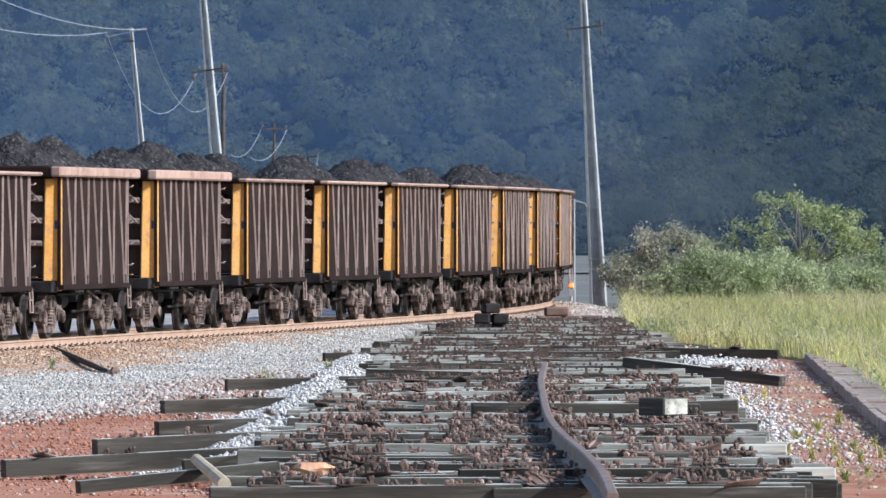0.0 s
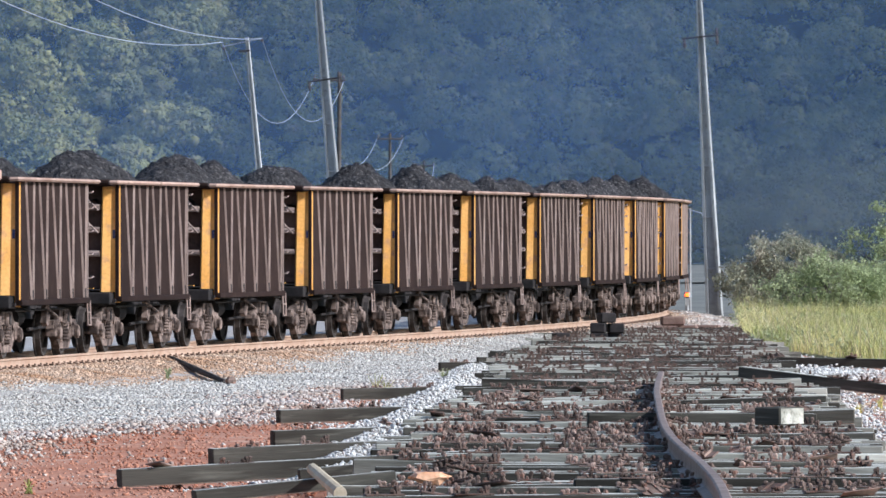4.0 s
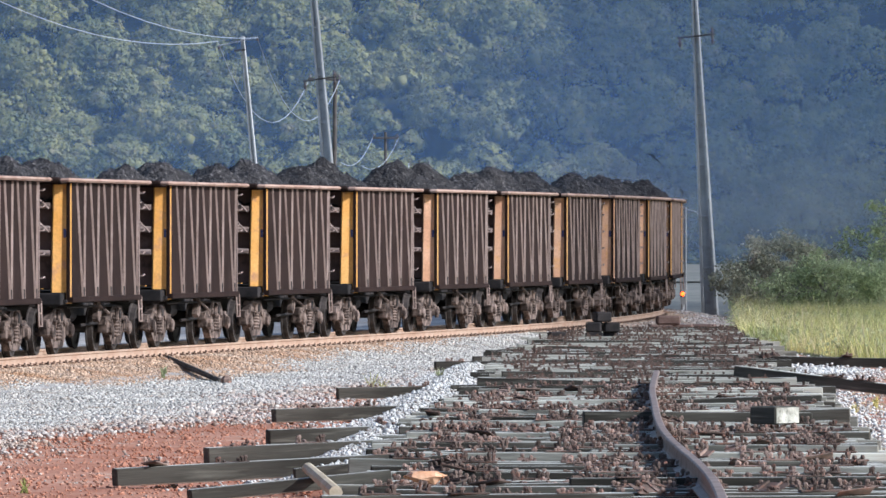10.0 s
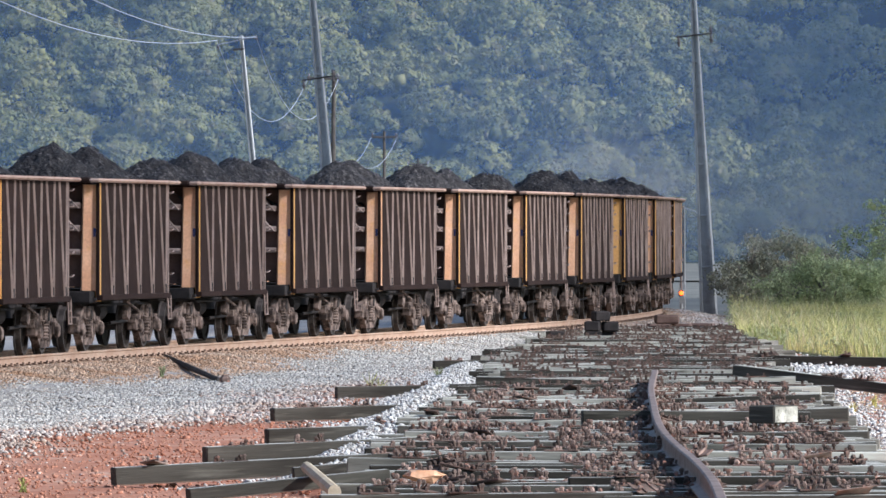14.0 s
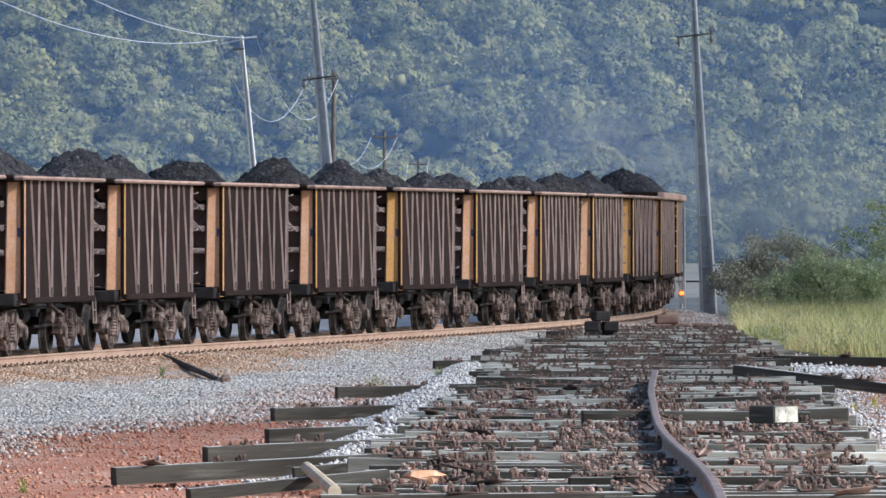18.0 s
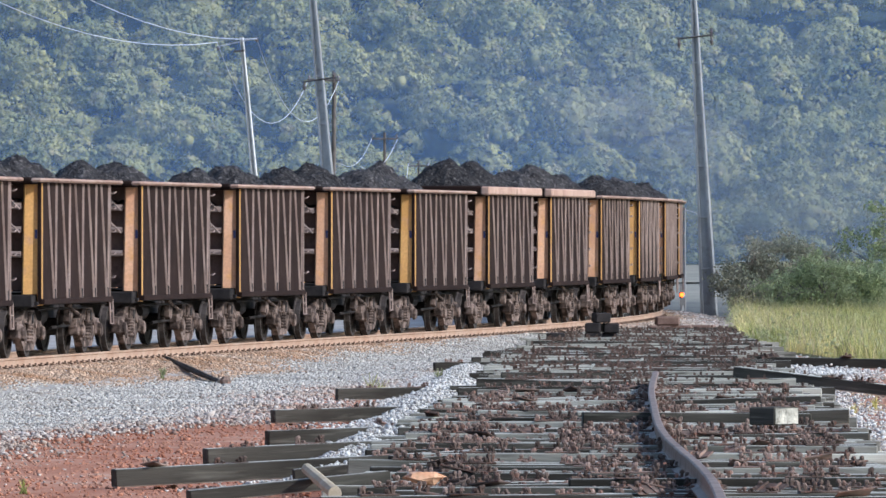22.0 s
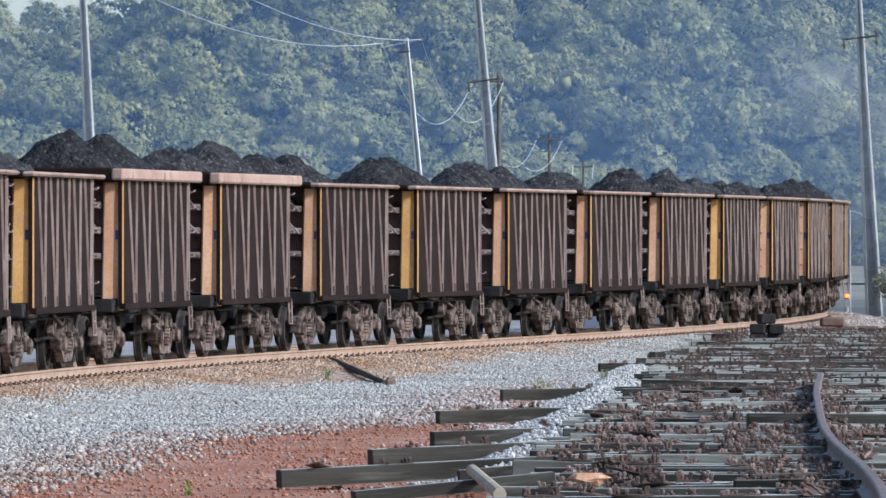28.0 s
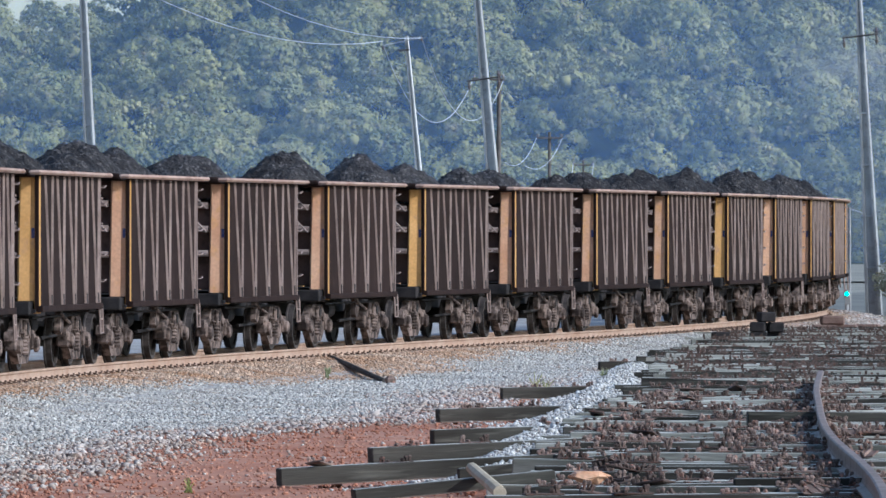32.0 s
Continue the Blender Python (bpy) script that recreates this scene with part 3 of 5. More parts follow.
def build_wagon(deep):
    """One gondola for iron ore; its own +y points along the line away from the camera."""
    w = empty("ore_wagon", "brown steel ore wagon with yellow corner plates, heaped with dark ore", "wagon", "wagons of the ore train")
    top = 3.33 if deep else 3.21
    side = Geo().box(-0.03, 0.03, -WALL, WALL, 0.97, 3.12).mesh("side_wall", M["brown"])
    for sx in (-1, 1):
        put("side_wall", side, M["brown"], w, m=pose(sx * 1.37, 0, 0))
        g = Geo().box(1.345, 1.545, -BODY - 0.05, BODY + 0.05, 3.12, top - 0.02, 0.03)
        put("side_rim", g, M["rim"], w, "worn pinkish-brown rim beam", m=pose(0, 0, 0, 0, 0, 0 if sx > 0 else 180), smooth=False)
        put("side_sill", Geo().box(-0.05, 0.05, -WALL, WALL, 0.95, 1.05, 0.01), M["brown"], w, m=pose(sx * 1.42, 0, 0))
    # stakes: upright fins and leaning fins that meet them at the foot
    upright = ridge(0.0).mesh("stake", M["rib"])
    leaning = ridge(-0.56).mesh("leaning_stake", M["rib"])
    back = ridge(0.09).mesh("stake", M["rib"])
    # Dark boxes stand in for the shaded slots at the stake feet.
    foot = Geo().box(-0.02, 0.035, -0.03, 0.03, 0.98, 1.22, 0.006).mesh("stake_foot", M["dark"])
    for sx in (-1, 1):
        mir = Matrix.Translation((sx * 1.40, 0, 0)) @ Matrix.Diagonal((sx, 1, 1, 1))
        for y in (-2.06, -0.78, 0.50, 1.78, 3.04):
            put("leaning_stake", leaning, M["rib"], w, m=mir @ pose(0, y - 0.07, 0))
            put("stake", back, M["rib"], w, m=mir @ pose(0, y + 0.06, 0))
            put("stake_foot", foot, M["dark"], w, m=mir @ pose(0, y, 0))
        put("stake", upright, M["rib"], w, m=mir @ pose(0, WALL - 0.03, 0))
    for sy in (-1, 1):
        flip = Matrix.Identity(4) if sy < 0 else pose(0, 0, 0, 0, 0, 180)
        end = put("end_wall", Geo().box(-1.34, 1.34, -WALL + 0.20, -WALL + 0.26, 1.20, 3.12), M["end_lightened"], w, "rusty brown end wall", m=flip)
        for z in (1.84, 2.28, 2.70):
            put("end_stiffener", Geo().tube([(-1.05, -WALL - 0.02, z), (1.05, -WALL - 0.02, z)], 0.058, 8).box(-1.04, 1.04, -WALL - 0.0, -WALL + 0.20, z - 0.03, z + 0.03), M["rib"], end, m=None)
            if z > 2:
                put("end_rod", Geo().tube([(0.76, -WALL - 0.20, z + 0.24), (1.06, -WALL - 0.22, z - 0.06)], 0.018, 5), M["rib"], end, m=None)
        put("end_rim", Geo().box(-1.345, 1.345, -BODY - 0.02, -BODY + 0.2, 3.11, top - 0.004, 0.03), M["brown"], w, m=flip)
        put("end_shelf", Geo().box(-1.345, 1.345, -BODY + 0.2, -WALL + 0.2, 3.08, 3.11), M["brown"], w, m=flip)
        put("end_sill", Geo().box(-1.3, 1.3, -WALL - 0.30, -WALL + 0.35, 0.90, 1.12, 0.02), M["dark"], w, m=flip)
        paint, shade = (M["yellow"], "faded yellow") if sy < 0 else (M["brown"], "dark brown")
        for sx in (-1, 1):
            mir = Matrix.Diagonal((sx, 1, 1, 1))
            # a broad plate set slantwise across the corner, a narrow strip on the side, and the web between them
            y0, y1 = -WALL - 0.06, -WALL + 0.03
            plate = Geo().add([(1.09, y0, 1.13), (1.25, y1, 1.13), (1.22, y1 + 0.03, 1.13), (1.06, y0 + 0.03, 1.13), (1.13, y0, 3.09), (1.29, y1, 3.09), (1.26, y1 + 0.03, 3.09), (1.10, y0 + 0.03, 3.09)],
                              [(0, 3, 2, 1), (4, 5, 6, 7), (0, 1, 5, 4), (1, 2, 6, 5), (2, 3, 7, 6), (3, 0, 4, 7)])
            put("corner_plate", plate, paint, w, shade + " corner plate", m=flip @ mir)
            strip_g = Geo().add([(1.34, -WALL + 0.01, 0.93), (1.425, -WALL + 0.07, 0.93), (1.40, -WALL + 0.10, 0.93), (1.32, -WALL + 0.04, 0.93),
                                 (1.34, -WALL + 0.01, 3.10), (1.425, -WALL + 0.07, 3.10), (1.40, -WALL + 0.10, 3.10), (1.32, -WALL + 0.04, 3.10)],
                                [(0, 3, 2, 1), (4, 5, 6, 7), (0, 1, 5, 4), (1, 2, 6, 5), (2, 3, 7, 6), (3, 0, 4, 7)])
            put("corner_strip", strip_g, paint, w, shade + " corner strip", m=flip @ mir)
            put("corner_web", Geo().box(1.25, 1.34, -WALL + 0.025, -WALL + 0.055, 1.13, 3.10), paint, w, shade + " corner web", m=flip @ mir)
            if sy < 0:
                put("mark", Geo().box(1.285, 1.335, -WALL + 0.018, -WALL + 0.023, 2.12, 2.28), M["blue"], w, "small blue mark", m=flip @ mir)
        put("coupler", Geo().box(-0.08, 0.08, -BODY - 0.86, -BODY, 0.74, 0.92, 0.02).box(-0.16, 0.16, -BODY - 0.88, -BODY - 0.55, 0.68, 0.98, 0.05), M["dark"], w, "dark cast coupler", m=flip)
        put("brake_hose", Geo().tube([(0.35, -BODY, 0.85), (0.38, -BODY - 0.3, 0.62), (0.3, -BODY - 0.62, 0.5), (0.12, -BODY - 0.8, 0.55)], 0.025), M["dark"], w, m=flip)
        for sx in (-1, 1):
            side_m = pose(sx * 1.43, (WALL - 0.02) * sy, 0, 0, 0, 0 if sx > 0 else 180)
            if sy > 0:
                for z in (1.40, 1.82, 2.24, 2.66, 2.95):
                    put("grab_iron", Geo().tube([(0.0, 0.04, z), (0.055, 0.05, z), (0.06, 0.20, z + 0.03), (0.0, 0.24, z + 0.03)], 0.013, 5), M["rib"], w, m=side_m)
                put("stirrup", Geo().tube([(0, -0.12, 1.0), (0.02, -0.12, 0.55), (0.02, 0.16, 0.55), (0, 0.16, 1.0)], 0.02, 5).tube([(0.01, -0.12, 0.78), (0.01, 0.16, 0.78)], 0.016, 5), M["rib"], w, m=side_m)
                put("handrail", Geo().tube([(-0.35, 0.34, 2.55), (0.02, 0.05, 2.78)], 0.018, 5), M["rib"], w, m=side_m)
                put("handrail", Geo().tube([(-0.35, 0.34, 2.14), (0.02, 0.05, 2.36)], 0.018, 5), M["rib"], w, m=side_m)
    put("centre_sill", Geo().box(-0.28, 0.28, -BODY, BODY, 0.62, 1.12, 0.03).box(-1.36, 1.36, -3.4, 3.4, 0.94, 1.0), M["dark"], w, "dark underframe")
    put("brake_cylinder", Geo().lathe([(-0.3, 0.16), (0.3, 0.16)], 12, pose(0.75, -0.4, 0.72, 0, 0, 90)).tube([(0.9, 0.2, 0.5), (0.95, 2.3, 0.55)], 0.03).tube([(1.1, -2.1, 0.85), (1.2, 2.2, 0.86)], 0.02), M["dark"], w)
    put("brake_lever", Geo().prism([(-0.20, 0.62), (-0.08, 0.92), (0.10, 0.95), (0.22, 0.80), (0.14, 0.62), (0.0, 0.55)], 1.06, 1.16).tube([(1.2, -0.5, 0.92), (1.2, 0.7, 0.72)], 0.025), M["bogie"], w, "dusty brake lever", m=pose(0, 0.75, 0.0))
    for y in (-2.78, 2.78):
        b = put("bogie", Geo().box(-0.95, 0.95, -0.22, 0.22, 0.42, 0.66, 0.03).box(-0.3, 0.3, -0.25, 0.25, 0.6, 0.72), M["dark"], w, "cast steel bogie", m=pose(0, y, 0))
        fr = side_frame(None)
        for sx in (-1, 1):
            put("side_frame", fr, M["bogie"], b, "dusty cast side frame", m=pose(0, 0, 0, 0, 0, 0 if sx > 0 else 180), smooth=False)
            coil = Geo()
            coil.lathe([(0.27 + 0.03 * i, 0.13 if i % 2 else 0.10) for i in range(14)], 10, pose(sx * 1.03, 0.0, 0, 0, -90, 0))
            put("spring", coil, M["bogie"], b, "dusty coil spring")
            put("bolster_end", Geo().box(-0.07, 0.09, -0.19, 0.17, 0.56, 0.82, 0.03), M["bogie"], b, "cast end of the bolster", m=pose(sx * 1.06, 0.0, 0))
            # Dark disc on the face stands in for the shade inside a hole.
            put("bolster_eye", Geo().lathe([(0, 0.085), (0.012, 0.085), (0.014, 0.06)], 12, pose(sx * 1.15, 0.0, 0.69, 0, 0, 0 if sx > 0 else 180)), M["dark"], b, "dark round opening")
            put("brake_beam", Geo().tube([(sx * 0.7, -0.38, 0.36), (sx * 1.12, -0.42, 0.40), (sx * 1.14, -0.47, 0.62)], 0.04), M["bogie"], b)
        for ay in (-0.875, 0.875):
            g = Geo()
            prof = [(0.735, 0.08), (0.735, 0.16), (0.775, 0.18), (0.765, 0.36), (0.742, 0.37), (0.742, 0.452), (0.765, 0.452), (0.778, 0.428), (0.872, 0.42), (0.872, 0.365), (0.81, 0.355), (0.82, 0.18), (0.85, 0.16), (0.85, 0.08)]
            g.lathe(prof, 18).lathe([(-x, r) for x, r in prof[::-1]], 18).lathe([(-1.02, 0.075), (1.02, 0.075)], 10)
            put("wheelset", g, M["wheel"], b, "worn steel wheels on an axle", m=pose(0, ay, 0.42))
    put("ore_load", ORE[0], M["ore"], w, "heap of dark iron ore")
    return w


FIRST, LAST = -11, 37
DEEP = (-7, -6, 17, 18)
LAG = [(0, -2.8), (3, -1.65), (6, -0.65), (10, 0.3), (13, 0.7), (16, 0.75), (19, 0.45), (23, -0.6), (28, -2.7), (32, -4.45)]


def smooth_table(table, t):
    """A smooth curve through a table, by Catmull-Rom pieces."""
    xs, ys = [a for a, _ in table], [b for _, b in table]
    i = max(0, min(len(xs) - 2, int(np.searchsorted(xs, t)) - 1))

    def slope(j):
        a, b = max(j - 1, 0), min(j + 1, len(xs) - 1)
        return (ys[b] - ys[a]) / (xs[b] - xs[a])
    d = xs[i + 1] - xs[i]
    u = (t - xs[i]) / d
    return (2 * u ** 3 - 3 * u * u + 1) * ys[i] + (u ** 3 - 2 * u * u + u) * d * slope(i) + (3 * u * u - 2 * u ** 3) * ys[i + 1] + (u ** 3 - u * u) * d * slope(i + 1)


def gone(t):
    """How far the train has come at t seconds."""
    return 8.9747 * t - smooth_table(LAG, t)


wagons = {}
plain, high = build_wagon(False), build_wagon(True)
spare = {False: plain, True: high}
pick = random.Random(5)
tans = {}
for i in range(FIRST, LAST + 1):
    deep = i in DEEP
    if spare[deep]:
        w, spare[deep] = spare[deep], None
    else:
        w = copy_thing(high if deep else plain, Matrix.Identity(4))
    wagons[i] = w
    faded = i >= 5
    shades = (M["tan"], "orange-tan") if i < 10 or i % 4 else (M["amber"], "dull orange")
    for o in w.children:
        if faded and o.data and o.data.materials[0] == M["yellow"]:
            tone, word = (M["amber"], "dull orange") if o.name.startswith("corner_strip") and i % 4 else shades
            key = (o.data.name, word)
            if key not in tans:
                tans[key] = o.data.copy()
                tans[key].materials[0] = tone
            o.data = tans[key]
            o["label"] = o["label"].replace("yellow", word)
        if o.name.startswith("ore_load"):
            o.data = ORE[(i * 5 + 3) % 12]
            if deep:
                o.location.z = 0.12
    if deep:
        tagged(w, "brown steel ore wagon with a deep rim, heaped with dark ore")
    elif faded:
        tagged(w, "brown ore wagon with faded " + shades[1] + " corner plates, heaped with ore")


def wagon_pose(i, t):
    x, y, h = line(5.718 + 8.9747 * 9 + PITCH * i - gone(t) - BODY)
    return pose(x, y, RZ, 0, 0, -math.degrees(h))


# ---- poles and wires ----
def girder_pole(name, x, y, height, base, top, label, arm_z=None, lean=0.0):
    """A tapered concrete pole of H section: two flanges, a web, and cross ribs."""
    p = empty(name, label, "pole", "poles beside the line", pose(x, y, 0, 0, lean, -14))
    for s in (-1, 1):
        g = Geo()
        a, b = base / 2, top / 2
        v = [(s * a, -0.15, -0.3), (s * (a - 0.09), -0.15, -0.3), (s * (a - 0.09), 0.15, -0.3), (s * a, 0.15, -0.3),
             (s * b, -0.10, height), (s * (b - 0.05), -0.10, height), (s * (b - 0.05), 0.10, height), (s * b, 0.10, height)]
        g.add(v, [(0, 1, 2, 3), (4, 7, 6, 5), (0, 4, 5, 1), (1, 5, 6, 2), (2, 6, 7, 3), (3, 7, 4, 0)])
        put("flange", g, M["concrete"], p)
    g = Geo()
    a, b = base / 2 - 0.08, top / 2 - 0.04
    g.add([(-a, -0.04, -0.3), (a, -0.04, -0.3), (a, 0.04, -0.3), (-a, 0.04, -0.3), (-b, -0.03, height), (b, -0.03, height), (b, 0.03, height), (-b, 0.03, height)],
          [(0, 3, 2, 1), (4, 5, 6, 7), (0, 1, 5, 4), (1, 2, 6, 5), (2, 3, 7, 6), (3, 0, 4, 7)])
    put("web", g, M["concrete"], p)
    z = 1.55
    while z < height:
        k = a + (b - a) * z / height
        put("cross_rib", Geo().box(-k, k, -0.11, -0.03, z, z + 0.07, 0.01), M["concrete"], p)
        z += 1.62
    if arm_z:
        put("cross_arm", Geo().tube([(-0.55, -0.2, arm_z), (0.62, -0.2, arm_z + 0.06)], 0.03), M["old_wood"], p)
        for dx, up in ((-0.5, -0.3), (0.55, 0.28), (0.55, -0.25)):
            put("insulator", Geo().lathe([(0, 0.035), (abs(up) * 0.4, 0.035), (abs(up) * 0.5, 0.06), (abs(up), 0.03)], 8, pose(dx, -0.2, arm_z, 0, -90 if up > 0 else 90, 0)), M["ceramic"], p)
    return p


def line_pole(x, y, top, arm, arm_tilt, r, mat, label, lean=0.0, shift=0.0):
    p = empty("power_pole", label, "power pole", "poles of the power line", pose(x, y, 0))
    put("shaft", Geo().tube([(lean, 0, -0.3), (0, 0, top)], [r * 1.5, r * 0.85], 10), mat, p)
    put("cross_arm", Geo().box(-arm / 2, arm / 2, -0.06, 0.06, -0.06, 0.06, 0.01), M["old_wood"], p, m=pose(shift, -r - 0.07, top - 0.45, 0, arm_tilt, 0))
    for s in (-1, 1):
        put("insulator", Geo().lathe([(0, 0.03), (0.12, 0.03), (0.14, 0.09), (0.26, 0.05)], 8, pose(shift + s * (arm / 2 - 0.1), -r - 0.07, top - 0.42, 0, -90, 0)), M["ceramic"], p)
    return p


def at(px, py, d):
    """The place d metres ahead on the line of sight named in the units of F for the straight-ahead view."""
    return ((px - 784) / F * d, d, EYE[2] + (414.5 - py) / F * d)


def hang(name, a, b, sag, r, label):
    """A wire between two places."""
    a, b = Vector(a), Vector(b)
    pts = [a.lerp(b, i / 14) - Vector((0, 0, sag * 4 * (i / 14) * (1 - i / 14))) for i in range(15)]
    tagged(put(name, Geo().tube(pts, r, 5), M["wire"]), label, "wire")


girder_pole("railway_pole", *at(1258, 562, 271)[:2], 11.6, 0.52, 0.11, "tall tapered grey concrete girder pole at the grass edge", 8.85, -2.9)
girder_pole("railway_pole", *at(602, 400, 292)[:2], 13.0, 0.52, 0.13, "tall tapered grey concrete girder pole behind the train", 7.9, -4.9)
girder_pole("railway_pole", *at(-119, 400, 300)[:2], 13.0, 0.50, 0.16, "tall tapered grey concrete girder pole behind the wagons", lean=-2.6)

P1, P2, P3, P4 = at(429, 72, 430), at(594, 141, 505), at(683, 249, 640), at(743, 292, 770)
power = girder_pole("power_pole", P1[0] + 1.17, P1[1], P1[2] + 0.3, 0.40, 0.15, "slender grey concrete girder power pole", lean=-5.4)
put("cross_arm", Geo().tube([(-1.25, -0.2, P1[2] - 0.05), (0.85, -0.2, P1[2] + 0.18)], 0.03, 5), M["concrete"], power, m=pose(0.0, 0, 0))
put("bracket", Geo().box(-0.42, 0.12, -0.25, -0.12, P1[2] - 0.42, P1[2] - 0.32, 0.01), M["old_wood"], power, "dark wooden bracket")
for dx, dz in ((-1.2, -0.02), (0.82, 0.20)):
    put("insulator", Geo().lathe([(0, 0.03), (0.08, 0.03), (0.1, 0.09), (0.2, 0.05)], 8, pose(dx, -0.2, P1[2] + dz, 0, 90, 0)), M["ceramic"], power)
line_pole(P2[0], P2[1], P2[2] + 0.5, 1.9, 2, 0.13, M["old_wood"], "weathered wooden power pole with a cross arm", -0.1, -0.62)
line_pole(P3[0], P3[1], P3[2] + 0.7, 1.95, 0, 0.12, M["old_wood"], "weathered wooden power pole with a cross arm")
line_pole(P4[0], P4[1], P4[2] + 0.5, 1.9, 0, 0.10, M["old_wood"], "weathered wooden power pole with a cross arm")
hang("overhead_wire", at(387, 72, 430), at(-400, -260, 300), 2.2, 0.019, "sagging grey power wire")
hang("overhead_wire", at(457, 66, 430), at(-250, -300, 300), 2.0, 0.019, "sagging grey power wire")
hang("overhead_wire", at(387, 73, 430), at(547, 141, 505), 3.2, 0.019, "slack grey power wire")
hang("overhead_wire", at(457, 67, 430), at(602, 140, 505), 3.2, 0.019, "slack grey power wire")
hang("overhead_wire", at(604, 286, 560), at(660, 243, 640), 0.9, 0.02, "slack grey power wire")
hang("overhead_wire", at(640, 292, 560), at(706, 243, 640), 1.0, 0.02, "slack grey power wire")
hang("overhead_wire", at(722, 312, 740), at(725, 287, 770), 0.1, 0.028, "slack grey power wire")
hang("overhead_wire", at(758, 312, 740), at(761, 287, 770), 0.1, 0.028, "slack grey power wire")

# signal beside the line: a lamp head; its shield and sliding spectacle of two lenses are added, unseen parts
sx, sy, sz = at(1209, 519, 275)
sig = empty("signal_lamp", "small railway signal on a grey post showing a lit lens", "signal", m=pose(sx, sy, 0))
put("post", Geo().tube([(0, 0, -0.2), (0, 0, sz - 0.1)], 0.06, 8), M["concrete"], sig)
put("lamp_housing", Geo().box(-0.09, 0.09, 0.05, 0.16, sz - 0.12, sz + 0.12, 0.03), M["concrete"], sig)
shield = Geo().box(-0.07, 0.07, -0.06, -0.04, sz + 0.10, sz + 0.36).box(-0.07, 0.07, -0.06, -0.04, sz - 0.34, sz - 0.10)
put("shield", shield, M["concrete"], sig, "grey front shield with a window")
spectacle = put("spectacle", Geo().box(-0.05, 0.05, 0.0, 0.012, sz - 0.32, sz + 0.09), M["dark"], sig, "sliding lens carrier")
put("lens", Geo().lathe([(0, 0.07), (0.02, 0.066), (0.035, 0.04)], 14, pose(0, 0.0, sz, 0, 0, -90)), M["lamp_red"], spectacle, "lit red lens")
put("lens", Geo().lathe([(0, 0.07), (0.02, 0.066), (0.035, 0.04)], 14, pose(0, 0.0, sz - 0.24, 0, 0, -90)), M["lamp_green"], spectacle, "lit green lens")

px_, py_, pz_ = at(1214, 366, 277)
tagged(put("slender_post", Geo().tube([(px_, py_, -0.2), (px_, py_, pz_)], [0.05, 0.035], 8).tube([(px_, py_, pz_ - 0.05), (px_ + 0.35, py_, pz_ - 0.15), (px_ + 0.5, py_, pz_ - 0.4)], 0.02, 5), M["concrete"]), "slender grey post with a short bracket", "post")

# ---- sleepers heaped in the yard ----
pick = random.Random(11)
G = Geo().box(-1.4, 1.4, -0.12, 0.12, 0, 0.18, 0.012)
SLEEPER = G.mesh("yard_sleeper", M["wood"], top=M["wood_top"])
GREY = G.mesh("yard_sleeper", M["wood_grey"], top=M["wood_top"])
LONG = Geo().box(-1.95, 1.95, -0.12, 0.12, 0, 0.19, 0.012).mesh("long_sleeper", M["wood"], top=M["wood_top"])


def fastening(seed):
    """A rusty baseplate with its screws and clips, some bent."""
    r = random.Random(seed)
    g = Geo().box(-0.18, 0.18, -0.10, 0.10, 0, 0.022, 0.006).box(-0.09, -0.07, -0.10, 0.10, 0.02, 0.05).box(0.07, 0.09, -0.10, 0.10, 0.02, 0.05)
    for x in (-0.16, -0.12, -0.05, 0.06, 0.11, 0.15):
        if r.random() < 0.85:
            h, a = r.uniform(0.045, 0.085), r.uniform(-25, 25)
            m = pose(x, r.choice((-0.06, 0.06)), 0.02, a, -90 + r.uniform(-18, 18), 0)
            g.lathe([(0, 0.016), (h - 0.03, 0.016), (h - 0.028, 0.026), (h - 0.008, 0.025), (h + 0.010, 0.015)], 5, m)
    return g.mesh("baseplate", M["iron"])


PLATES = [fastening(k) for k in range(6)]


def left_edge(d):
    return -0.35 + (d - 88) * 0.0225


def lay(mesh, x, y, z, yaw, roll, tilt, plates, label="weathered grey wooden railway sleeper with rusty fastenings"):
    o = put("railway_sleeper", mesh, M["wood"], m=pose(x, y, z, roll, tilt, yaw))
    tagged(o, label, "railway sleeper", "sleepers heaped in the yard")
    for px in plates:
        put("baseplate", PLATES[pick.randrange(6)], M["iron"], o, "rusty baseplate with screws", m=(pose(px + pick.uniform(-0.25, 0.25), pick.uniform(-0.05, 0.03), 0.20, pick.uniform(-30, 12), pick.uniform(-14, 14), pick.uniform(0, 360)) if pick.random() < 0.13 else pose(px + pick.uniform(-0.1, 0.1), pick.uniform(-0.03, 0.03), 0.181, 0, 0, pick.uniform(-12, 12))) @ Matrix.Diagonal((1, 0.9, pick.uniform(0.5, 1.0), 1)))
    return o


